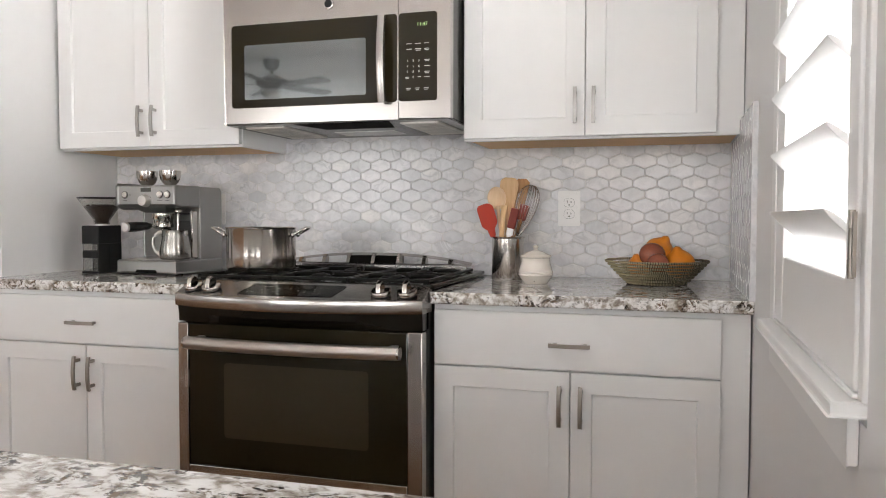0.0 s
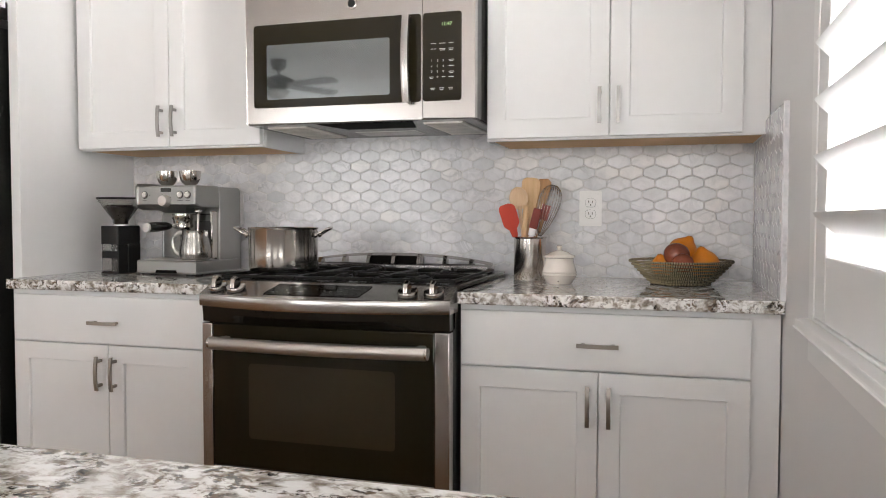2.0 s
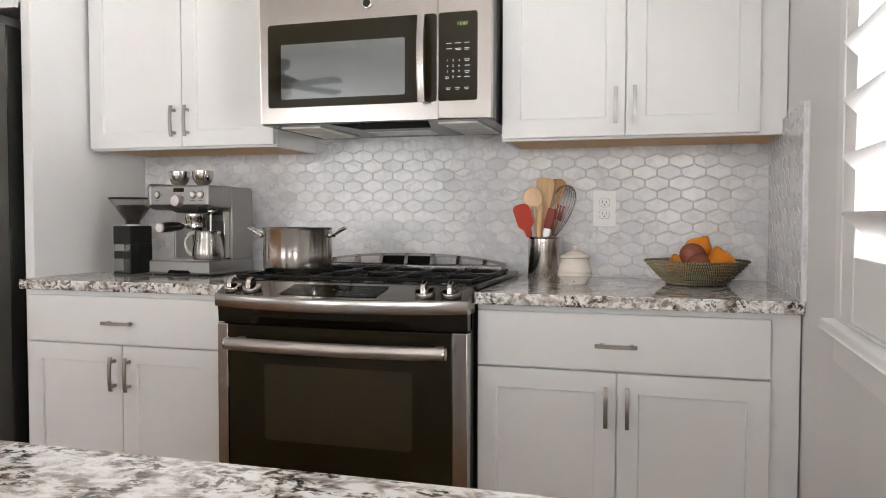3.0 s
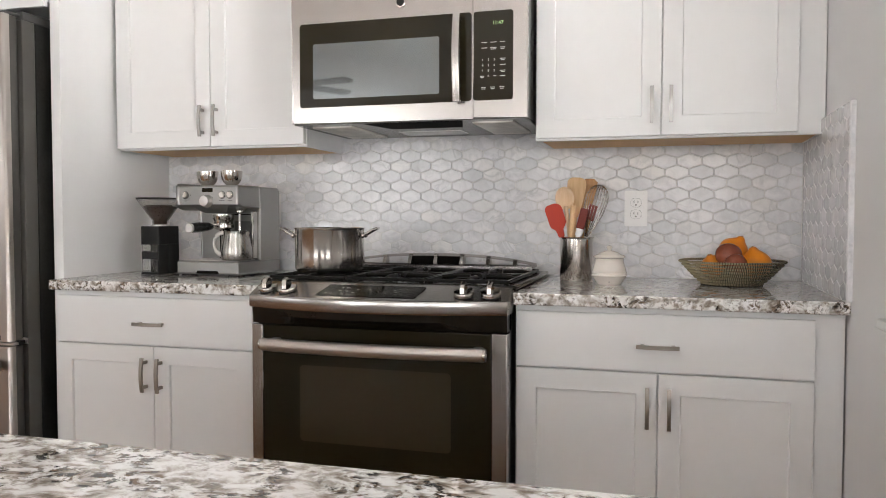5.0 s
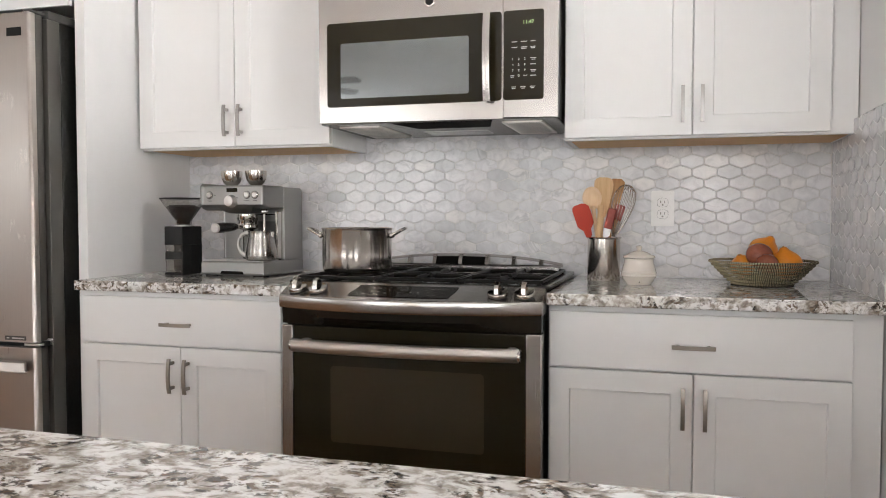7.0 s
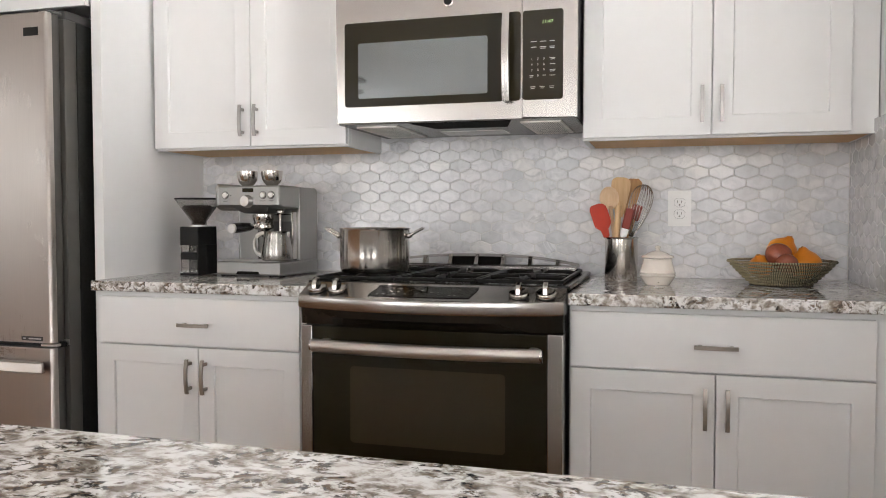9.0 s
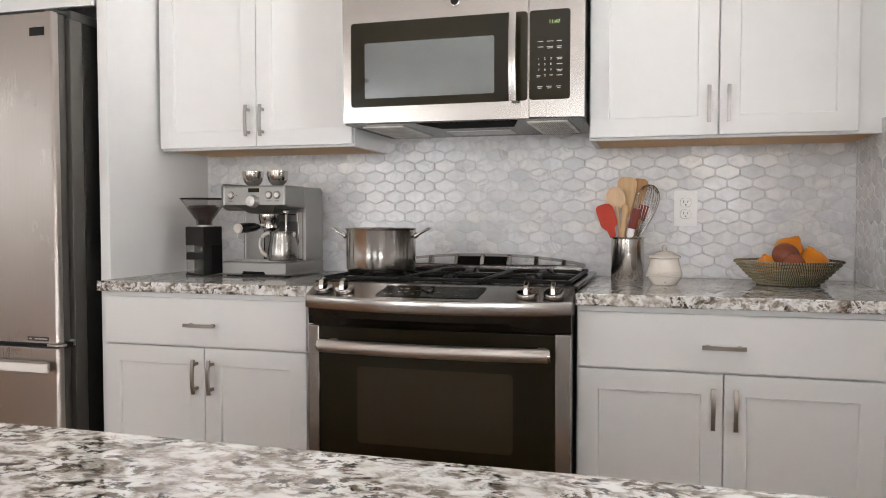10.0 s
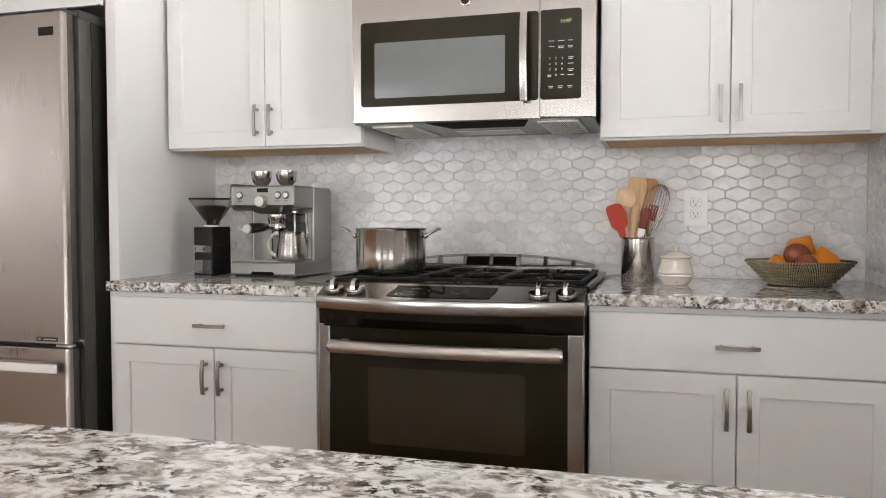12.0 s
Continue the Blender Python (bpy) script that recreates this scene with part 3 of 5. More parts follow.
for a, b in ((-0.705, -0.575), (-0.170, -0.052)):
    flt = part("grease_filter", box(B(), a, b, -0.385, -0.06, MZ0 - 0.008, MZ0 - 0.003, 0.002, 1), M_MESHBACK, mw, "metal mesh grease filter")
    for x0, x1, y0, y1 in ((a - 0.004, a + 0.006, -0.389, -0.056), (b - 0.006, b + 0.004, -0.389, -0.056), (a + 0.0065, b - 0.0065, -0.389, -0.381), (a + 0.0065, b - 0.0065, -0.064, -0.056)):
        part("filter_rim", box(B(), x0, x1, y0, y1, MZ0 - 0.0090, MZ0 - 0.0035, 0.001, 1), M_MESH, flt)
    bm = B()
    n = 16
    for i in range(n):
        x = a + 0.008 + (b - a - 0.016) * i / (n - 1)
        box(bm, x - 0.0017, x + 0.0017, -0.375, -0.07, MZ0 - 0.0098, MZ0 - 0.0075)
    tagged(part("wire_screen", bm, M_MESH, flt), kind="stuff")

# ---- range ----
RX0, RX1 = -0.7635, 0.0005
RXC = (RX0 + RX1) / 2
rng = thing("range", (RXC, -0.35, 0), "stainless slide-in gas range with black oven door", "stove")
part("body", box(B(), RX0 + 0.004, RX1 - 0.002, -0.66, -0.01, 0.03, 0.905, 0.002), M_ENAMEL, rng, "black enamel sides")


def bulge(x):
    u = 2 * (x - RXC) / (RX1 - RX0)
    return 0.076 * (1 - u * u)


CY0, CZ0, CY1, CZ1, CZ2 = -0.615, 0.931, -0.700, 0.895, 0.8575


def panel_point(x, v, lift=0.0):
    """A point of the sloping control panel, v from back to front."""
    return Vector((x, CY0 + (CY1 - bulge(x) - CY0) * v, CZ0 + (CZ1 - CZ0) * v + lift))


def panel_solid():
    bm = B()
    n, rows = 72, []
    for i in range(n + 1):
        x = RX0 + (RX1 - RX0) * i / n
        f = CY1 - bulge(x)
        prof = [panel_point(x, v) for v in (0, 0.25, 0.5, 0.75, 0.95)]
        prof += [Vector((x, f - 0.0003, CZ1 + 0.0003)), Vector((x, f - 0.0022, CZ1 - 0.0012)), Vector((x, f - 0.0032, CZ1 - 0.0045)), Vector((x, f - 0.0036, CZ1 - 0.016)), Vector((x, f - 0.0030, CZ2 + 0.006)), Vector((x, f - 0.0012, CZ2 + 0.0016)), Vector((x, f + 0.002, CZ2)), Vector((x, CY0, CZ2))]
        rows.append([bm.verts.new(p) for p in prof])
    for a, b in zip(rows, rows[1:]):
        for j in range(len(a)):
            k = (j + 1) % len(a)
            bm.faces.new((a[j], a[k], b[k], b[j]))
    bm.faces.new(rows[0])
    bm.faces.new(rows[-1])
    return bm


cpanel = part("control_panel", panel_solid(), M_STEEL, rng, "curved stainless control panel")
bm = B()
n, rows = 14, []
for i in range(n + 1):
    u = i / n
    rows.append([bm.verts.new(panel_point(-0.537 + 0.292 * u + (0.006 if v < 0.5 else 0), v, 0.0016)) for v in (0.23, 0.45, 0.68, 0.83)])
for a, b in zip(rows, rows[1:]):
    for j in range(3):
        bm.faces.new((a[j], a[j + 1], b[j + 1], b[j]))
bmesh.ops.solidify(bm, geom=bm.faces[:], thickness=0.0012)
part("display", bm, M_BLKGLASS, cpanel, "black glass display strip")
bm = B()
rnd = random.Random(4)
for i in range(22):
    u, v = rnd.uniform(0.05, 0.95), rnd.choice((0.42, 0.5, 0.6, 0.68, 0.73))
    p = panel_point(-0.53 + 0.278 * u, v, 0.0032)
    box(bm, p.x - 0.003, p.x + 0.003, p.y - 0.0012, p.y + 0.0012, p.z - 0.0002, p.z + 0.0002)
tagged(part("key_print", bm, M_FAINT, cpanel, "tiny pale key marks"), kind="stuff")
for i in range(4):
    kx = (-0.712, -0.642, -0.118, -0.048)[i]
    p = panel_point(kx, 0.66)
    tilt = Matrix.Translation(p) @ pose(0, 0, 0, 22, 0, 0)
    bm = lathe(B(), [(0.0275, 0.0045), (0.0283, 0.006), (0.0283, 0.0130), (0.0265, 0.0155), (0.022, 0.0165), (0.0, 0.0170)], (0, 0, 0), 40, close=False)
    prism(bm, [(-0.022, 0.0145), (0.022, 0.0145), (0.0185, 0.028), (0.011, 0.0375), (-0.008, 0.0375), (-0.015, 0.030)], -0.0062, 0.0062, "x", 0.0022)
    bm.transform(tilt)
    knob = part("knob", bm, M_KNOB, cpanel, "polished steel burner knob")
    bm = lathe(B(), [(0.0255, 0.0), (0.0255, 0.0050), (0.0, 0.0050)], (0, 0, 0), 36, close=False)
    bm.transform(tilt)
    part("knob_base", bm, M_BLKPLASTIC, knob, "black base ring")
# black skirt under the panel
bm = B()
rows = []
for i in range(31):
    x = RX0 + 0.006 + (RX1 - RX0 - 0.008) * i / 30
    f = CY1 - bulge(x) * 0.95 + 0.004
    rows.append([bm.verts.new(p) for p in ((x, f, CZ2 + 0.001), (x, f + 0.003, CZ2 - 0.02), (x, f + bulge(x) * 0.55 + 0.004, 0.812), (x, -0.64, 0.812), (x, -0.64, CZ2 + 0.001))])
for a, b in zip(rows, rows[1:]):
    for j in range(5):
        k = (j + 1) % 5
        bm.faces.new((a[j], a[k], b[k], b[j]))
bm.faces.new(rows[0])
bm.faces.new(rows[-1])
part("skirt", bm, M_ENAMEL, rng, "black skirt under the control panel")
# oven door
odoor = part("oven_door", box(B(), RX0 + 0.041, RX1 - 0.043, -0.699, -0.662, 0.388, 0.806, 0.003), M_BLKGLASS, rng, "black glass oven door")
part("oven_window", prism(B(), rounded(-0.605, -0.155, 0.475, 0.695, 0.012), -0.7, -0.697), M_OVENWIN, odoor, "dark oven window")
for a, b in ((RX0 + 0.006, RX0 + 0.0405), (RX1 - 0.0425, RX1 - 0.0005)):
    part("door_edge", box(B(), a, b, -0.701, -0.662, 0.30, 0.808, 0.003), M_STEEL_V, odoor, "stainless door edge")
part("door_foot", box(B(), RX0 + 0.041, RX1 - 0.043, -0.701, -0.662, 0.30, 0.3875, 0.002), M_STEEL, odoor)
pts = []
for i in range(25):
    s = -1 + 2 * i / 24
    pts.append((-0.3775 + s * 0.325, -0.742 - 0.022 * (1 - s * s), 0.7570))
bm = tube(B(), pts, 0.0165, 18, flat=1.12)
for x in (-0.675, -0.077):
    box(bm, x - 0.012, x + 0.012, -0.74, -0.698, 0.749, 0.772, 0.004, 2)
part("handle", bm, M_BAR, odoor, "bowed stainless oven handle")
for x in (-0.7035, -0.0515):
    part("handle_cap", lathe(B(), [(0.0172, -0.003), (0.0178, 0.0), (0.0172, 0.003)], (x, -0.742, 0.7570), 20, "x"), M_POLISH, odoor)
part("drawer", box(B(), RX0 + 0.006, RX1 - 0.002, -0.70, -0.662, 0.09, 0.294, 0.003), M_STEEL, rng)
# cooktop
part("cooktop", box(B(), RX0 - 0.0065, RX1 + 0.008, -0.625, -0.012, 0.9185, 0.931, 0.004, 3), M_ENAMEL, rng, "glossy black cooktop")
for bx, by, br in ((-0.60, -0.47, 0.05), (-0.60, -0.2, 0.04), (-0.38, -0.335, 0.05), (-0.165, -0.47, 0.045), (-0.165, -0.2, 0.04)):
    part("burner", lathe(B(), [(br, 0.931), (br, 0.935), (br * 0.8, 0.936), (br * 0.8, 0.9395), (br * 0.72, 0.941), (0, 0.941)], (bx, by, 0), 28, close=False), M_IRON, rng, "cast iron burner cap")
for g0, g1 in ((-0.752, -0.508), (-0.504, -0.260), (-0.256, -0.012)):
    bm = B()
    z0, z1 = 0.935, 0.9465
    for x in (g0 + 0.006, g1 - 0.006):
        box(bm, x - 0.006, x + 0.006, -0.605, -0.095, z0 - 0.001, z1 - 0.003, 0.002, 1)
    for y in (-0.600, -0.345, -0.1):
        box(bm, g0, g1, y - 0.006, y + 0.006, z0 - 0.001, z1 - 0.003, 0.002, 1)
    c = (g0 + g1) / 2
    for cy in (-0.47, -0.22):
        for k in range(4):
            dx, dy = ((1, 0), (-1, 0), (0, 1), (0, -1))[k]
            e = (g1 - g0) / 2 - 0.01 if dx else 0.12
            pts = [(c + dx * q * e, cy + dy * q * e, z1 - 0.006 + (0.002 if q < 0.9 else -0.002)) for q in (0.22, 0.5, 0.8, 1.0)]
            tube(bm, pts, 0.0055, 6, flat=1.3)
    for x in (g0 + 0.012, g1 - 0.012):
        for y in (-0.59, -0.11):
            box(bm, x - 0.007, x + 0.007, y - 0.007, y + 0.007, 0.9305, z0)
    part("grate", bm, M_IRON, rng, "black cast iron grate")
# rear vent rail with slots
def arc_z(x):
    u = (x - RXC) / 0.355
    return 0.960 + 0.031 * max(0.0, 1 - abs(u) ** 2.4)


bm = B()
N = 60
def rail(zlo, zhi, x0, x1, y0, y1, steps):
    rs = []
    for i in range(steps + 1):
        x = x0 + (x1 - x0) * i / steps
        a, b = zlo(x), zhi(x)
        rs.append([bm.verts.new(p) for p in ((x, y0, a), (x, y0 + (y1 - y0) * 0.5, b), (x, y1, b), (x, y1, a))])
    for p, q in zip(rs, rs[1:]):
        for j in range(4):
            k = (j + 1) % 4
            bm.faces.new((p[j], p[k], q[k], q[j]))
    bm.faces.new(rs[0])
    bm.faces.new(rs[-1])


rail(lambda x: 0.950, lambda x: 0.9555, RXC - 0.36, RXC + 0.36, -0.112, -0.085, 20)
rail(lambda x: arc_z(x) - 0.0085, lambda x: arc_z(x), RXC - 0.355, RXC + 0.355, -0.086, -0.055, N)
for x in (-0.285, -0.190, -0.095, 0.0, 0.095, 0.190, 0.285):
    w = 0.0065
    rail(lambda q: 0.951, lambda q: arc_z(q) - 0.001, RXC + x - w, RXC + x + w, -0.1, -0.06, 4)
box(bm, RXC - 0.35, RXC + 0.35, -0.112, -0.055, 0.9305, 0.951, 0.002, 1)
part("vent_rail", bm, M_STEEL, rng, "arched stainless vent rail with slots")
part("vent_box", box(B(), RXC - 0.095, RXC + 0.095, -0.058, -0.03, 0.9305, 0.982, 0.002, 1), M_SLOT, rng)

# ---- pot ----
pot = thing("stock_pot", (-0.63, -0.435, 0.944), "polished stainless stock pot standing on the cooktop grate", "pot")
pc = (-0.63, -0.435, 0)
part("body", lathe(B(), [(0.0, 0.944), (0.094, 0.944), (0.101, 0.9465), (0.1070, 0.952), (0.1095, 0.961), (0.1100, 1.0), (0.1100, 1.077), (0.1125, 1.0825), (0.1135, 1.0845), (0.1115, 1.0855), (0.1085, 1.082), (0.1080, 0.98), (0.10, 0.967), (0.0, 0.966)], pc, 64, close=False), M_POT, pot)
for s in (-1, 1):
    ux, uy = math.cos(radians(14)) * s, math.sin(radians(14)) * s
    px, py = -uy, ux
    bm = B()
    def hp(r, w, z):
        return (pc[0] + ux * r + px * w, pc[1] + uy * r + py * w, z)
    tube(bm, [hp(0.109, -0.036, 1.062), hp(0.120, -0.036, 1.066), hp(0.140, -0.034, 1.078), hp(0.152, -0.026, 1.083), hp(0.156, 0, 1.0845), hp(0.152, 0.026, 1.083), hp(0.140, 0.034, 1.078), hp(0.120, 0.036, 1.066), hp(0.109, 0.036, 1.062)], 0.0042, 10)
    for w in (-0.036, 0.036):
        ball(bm, hp(0.1105, w, 1.061), 0.007, 0.007, 0.009, sub=2)
    part("handle", bm, M_POLISH, pot, "riveted steel loop handle")

# ---- shuttered window ----
win = tagged(new("window_1"), "white plantation shutter window with open tilted louvers", "window", "", "structure")
win.matrix_world = pose(XR, (WY0 + WY1) / 2, WZ0)
ORG[win] = Vector((XR, (WY0 + WY1) / 2, WZ0))
bm = B()
fx0, fx1, ST0, ST1 = XR - 0.012, XR + 0.045, -1.683, -1.175
for a, b, z0, z1 in ((WY1 - 0.05, WY1 + 0.001, 0.922, WZ1), (WY0 - 0.001, WY0 + 0.02, 0.922, WZ1), (WY0 + 0.02, WY1 - 0.05, WZ1 - 0.03, WZ1), (WY0 + 0.02, WY1 - 0.05, 0.922, 0.9285)):
    box(bm, fx0 if b > WY0 + 0.03 else XR - 0.006, fx1, a, b, z0, z1, 0.003)
part("window_frame", bm, M_TRIM, win, "white shutter frame")
bm = box(B(), XR - 0.010, XR + 0.026, ST1, WY1 - 0.053, 0.930, WZ1 - 0.034, 0.003)
box(bm, XR - 0.010, XR + 0.026, WY0 + 0.023, ST0, 0.930, WZ1 - 0.034, 0.003)
box(bm, XR - 0.009, XR + 0.025, ST0 + 0.0005, ST1 - 0.0005, 0.930, 1.049, 0.003)
sash = part("shutter_panel", bm, M_TRIM, win, "white shutter stiles and bottom rail")
LOUV = [1.1298 + 0.0991 * i for i in range(10)]
tiltm = radians(-41)
for zt in LOUV:
    bm = B()
    prof = []
    for i in range(20):
        a = 2 * math.pi * i / 20
        u, w = 0.056 * math.cos(a), 0.0056 * math.sin(a) * (1 if abs(math.cos(a)) < 0.97 else 1.1)
        prof.append((u, w))
    cx, cz = XR + 0.0093, zt - 0.0375
    pts = [(cx + u * math.cos(tiltm) - w * math.sin(tiltm), cz + u * math.sin(tiltm) + w * math.cos(tiltm)) for u, w in prof]
    prism(bm, pts, ST0 + 0.002, ST1 - 0.002, "y")
    part("louver", bm, M_LOUVER, sash)
bm = B()
lathe(bm, [(0.0036, 1.053), (0.0036, 1.074), (0.003, 1.0745), (0.003, 1.0755), (0.0036, 1.076), (0.0036, 1.105), (0.003, 1.1055), (0.003, 1.1065), (0.0036, 1.107), (0.0036, 1.127)], (XR - 0.0150, WY0 + 0.0195, 0), 14)
box(bm, XR - 0.0160, XR - 0.0122, WY0 + 0.008, WY0 + 0.019, 1.055, 1.125)
part("hinge", bm, M_NICKEL, win, "brushed nickel butt hinge")
bm = B()
prism(bm, [(XR - 0.034, WY0 + 0.010), (XR + 0.1, WY0 + 0.010), (XR + 0.1, WY1 + 0.012), (XR - 0.034, WY1 + 0.012)], 0.904, 0.9215, "z", 0.004)
part("window_sill", bm, M_TRIM, win, "white painted sill")
bm = B()
prism(bm, [(WY0 + 0.03, 0.846), (WY1 - 0.02, 0.846), (WY1 - 0.02, 0.9035), (WY0 + 0.03, 0.9035)], XR - 0.014, XR - 0.0005, "x", 0.003)
part("apron", bm, M_TRIM, win, "white apron board under the sill")
pane = part("pane", box(B(), XR + 0.118, XR + 0.122, WY0, WY1, 0.916, WZ1), M_CLEAR, win)
pane.visible_shadow = False
tagged(solo("backdrop", box(B(), 2.6, 2.62, -4.5, 3.0, -1.0, 4.5), M_OUT, "blown-out white daylight outside the window", "backdrop"), kind="structure")

# ---- refrigerator ----
fr = thing("refrigerator", (-2.05, -0.35, 0), "stainless bottom-freezer refrigerator standing in a dark alcove", "refrigerator")
FX0, FX1, FYF = -2.50, -1.604, -0.718
# Alcove shade painted in: black behind, own grey on the front strip.
part("body", box(B(), FX0 + 0.004, FX1 - 0.006, -0.6, -0.03, 0.03, 1.756, 0.004), M_FRSHADE, fr, "refrigerator cabinet, blackened for the shade of the alcove")
part("front_strip", box(B(), FX0 + 0.004, FX1 - 0.005, -0.655, -0.601, 0.03, 1.756, 0.003), M_FRSIDE, fr, "front of the cabinet side, left in its unshaded dark grey")


DX1 = FX1 - 0.014


def fridge_door(z0, z1):
    bm = B()
    prism(bm, [(FX0, FYF + 0.024), (DX1 - 0.002, FYF + 0.024)] + [(DX1 - 0.002 - 0.010 * (1 - math.cos(radians(9 * k))), FYF + 0.011 - 0.011 * math.sin(radians(9 * k))) for k in range(11)] + [(FX0 + 0.018, FYF), (FX0, FYF + 0.01)], z0, z1, "z", 0.003)
    return bm


def fridge_door_core(z0, z1):
    return box(B(), FX0 + 0.002, DX1 - 0.0035, FYF + 0.0245, -0.662, z0 + 0.002, z1 - 0.002, 0.003)


upd = part("door", fridge_door(0.716, 1.766), M_FRIDGE, fr, "brushed stainless upper door")
lod = part("freezer_drawer", fridge_door(0.08, 0.700), M_FRIDGE, fr, "brushed stainless freezer drawer")
part("door_core", fridge_door_core(0.716, 1.766), M_FRSIDE, upd, "dark grey door side")
part("door_core", fridge_door_core(0.08, 0.700), M_FRSIDE, lod, "dark grey door side")
part("gasket", box(B(), FX0 + 0.01, FX1 - 0.006, -0.69, -0.656, 0.70, 0.716), M_BLKPLASTIC, fr)
part("badge", box(B(), -1.708, -1.650, FYF - 0.0012, FYF + 0.004, 1.692, 1.719, 0.0008, 1), M_BLKPLASTIC, upd, "small black badge")
nameplate = part("nameplate", box(B(), -1.740, -1.656, FYF - 0.0012, FYF + 0.004, 0.722, 0.736, 0.0008, 1), M_GREYPLASTIC, upd)
for x, w in ((-1.732, 0.01), (-1.711, 0.03), (-1.682, 0.02)):
    part("print_bar", box(B(), x, x + w, FYF - 0.0018, FYF - 0.001, 0.727, 0.731), M_LABEL, nameplate)
bm = B()
prism(bm, [(-2.45, -0.728), (-1.66, -0.728), (-1.634, -0.740), (-1.626, -0.758), (-1.640, -0.764), (-2.45, -0.764)], 0.628, 0.660, "z", 0.006)
box(bm, -1.70, -1.67, -0.735, FYF + 0.002, 0.633, 0.655, 0.002, 1)
part("handle", bm, M_BAR, lod, "satin steel bar handle")
part("hinge_cover", box(box(B(), -1.660, DX1 - 0.004, -0.706, -0.640, 1.7655, 1.776, 0.004), -1.655, FX1 - 0.007, -0.648, -0.46, 1.7555, 1.785, 0.004), M_GREYPLASTIC, fr, "grey plastic hinge cover")
bm = box(box(B(), -1.672, FX1 - 0.008, -0.712, -0.655, 0.7035, 0.7125, 0.002, 1), FX1 - 0.03, FX1 - 0.006, -0.668, -0.63, 0.70, 0.722, 0.002, 1)
part("hinge", bm, M_SATIN, fr, "metal middle hinge")

# ---- espresso machine (own metres: x across the front, y to the back) ----
esp = thing("espresso_machine", (-1.256, -0.345, 0.914), "brushed steel espresso machine on the granite counter", "coffee machine", rz=-4.0)
W, D, H = 0.254, 0.262, 0.314
part("base", prism(B(), [(0.0, 0.0), (W, 0.0), (W, D), (0.0, D)], 0.005, 0.052, "z", 0.007, seg=3), M_ESP, esp, "steel base with drip tray")
part("foot", box(B(), 0.01, 0.05, 0.01, 0.05, 0, 0.01), M_BLKPLASTIC, esp)
part("foot", box(B(), W - 0.05, W - 0.01, 0.01, 0.05, 0, 0.01), M_BLKPLASTIC, esp)
bm = prism(B(), [(0.078, 0.006), (0.176, 0.006), (0.168, 0.018), (0.086, 0.018)], -0.0018, 0.006)
part("tray_grip", bm, M_SLOT, esp)
part("drip_grate", box(B(), 0.014, W - 0.014, 0.012, 0.12, 0.0505, 0.0545, 0.001, 1), M_SATIN, esp)
part("tower", prism(B(), [(0.135, 0.05), (D, 0.05), (D, H - 0.014), (D - 0.012, H - 0.002), (0.135, H - 0.002)], 0.0, W, "x", 0.004), M_ESP, esp, "steel boiler housing")
head = part("head", prism(B(), [(0.012, 0.241), (0.000, 0.248), (0.0, 0.308), (0.006, 0.314), (0.136, 0.314), (0.136, 0.236), (0.03, 0.236)], 0.004, W, "x", 0.008, seg=3), M_ESP, esp, "steel head with controls")
bm = B()
outline = [(0.046, 0.246), (0.062, 0.240), (0.076, 0.226), (0.092, 0.218), (0.172, 0.218), (0.190, 0.226), (0.204, 0.240), (0.220, 0.246)]
front = [bm.verts.new((x, 0.003 + (0.246 - z) * 1.3, z)) for x, z in outline]
back = [bm.verts.new((x, 0.13, z)) for x, z in outline]
bm.faces.new(front)
bm.faces.new(back)
for i in range(len(outline)):
    k = (i + 1) % len(outline)
    bm.faces.new((front[i], front[k], back[k], back[i]))
part("chin", bm, M_ESP, head, "sloping steel underside of the head")
part("cavity", box(B(), 0.083, 0.240, 0.1315, 0.1358, 0.0535, 0.216), M_SLOT, esp, "dark surround of the splash plate")
# plate coloured darker than the housing for the shade under the head
part("back_plate", box(B(), 0.088, 0.235, 0.129, 0.136, 0.056, 0.213, 0.002, 1), M_ESPSHADE, esp, "dull steel splash plate, darkened for the shade under the head")
# flat dark sheet in place of the shaded recess behind the pitcher
part("recess_shade", box(B(), 0.150, 0.236, 0.127, 0.1295, 0.062, 0.190), M_GREYPLASTIC, esp)
part("slot", prism(B(), rounded(0.116, 0.130, 0.085, 0.170, 0.006), 0.1265, 0.13), M_SLOT, esp)
part("display", box(B(), 0.108, 0.152, -0.001, 0.003, 0.291, 0.305), M_BLKGLASS, head, "small dark display")
for bx in (0.038, 0.190, 0.222):
    part("button_ring", lathe(B(), [(0.0138, 0.001), (0.0138, -0.0008), (0.0, -0.0008)], (bx, 0, 0.281), 24, "y", close=False), M_GREYPLASTIC, head)
    bt = part("button", lathe(B(), [(0.0118, 0.001), (0.0118, -0.003), (0.0105, -0.0045), (0.0, -0.005)], (bx, 0, 0.281), 24, "y", close=False), M_POLISH, head, "round chrome button")
    part("button_face", lathe(B(), [(0.0085, -0.004), (0.0078, -0.0062), (0, -0.0064)], (bx, 0, 0.281), 20, "y", close=False), M_SATIN, bt)
part("dial", lathe(B(), [(0.0225, 0.002), (0.0225, -0.004), (0.020, -0.012), (0.0175, -0.020), (0.0, -0.0215)], (0.128, 0.0, 0.260), 32, "y", close=False), M_SATIN, head, "large chrome dial")
for x0, x1 in ((0.030, 0.046), (0.178, 0.200), (0.213, 0.231)):
    part("print_bar", box(B(), x0, x1, -0.0006, 0.001, 0.260, 0.262), M_GREYPLASTIC, head)
part("indicator", box(B(), 0.058, 0.062, -0.0006, 0.001, 0.279, 0.282), M_BLKPLASTIC, head)
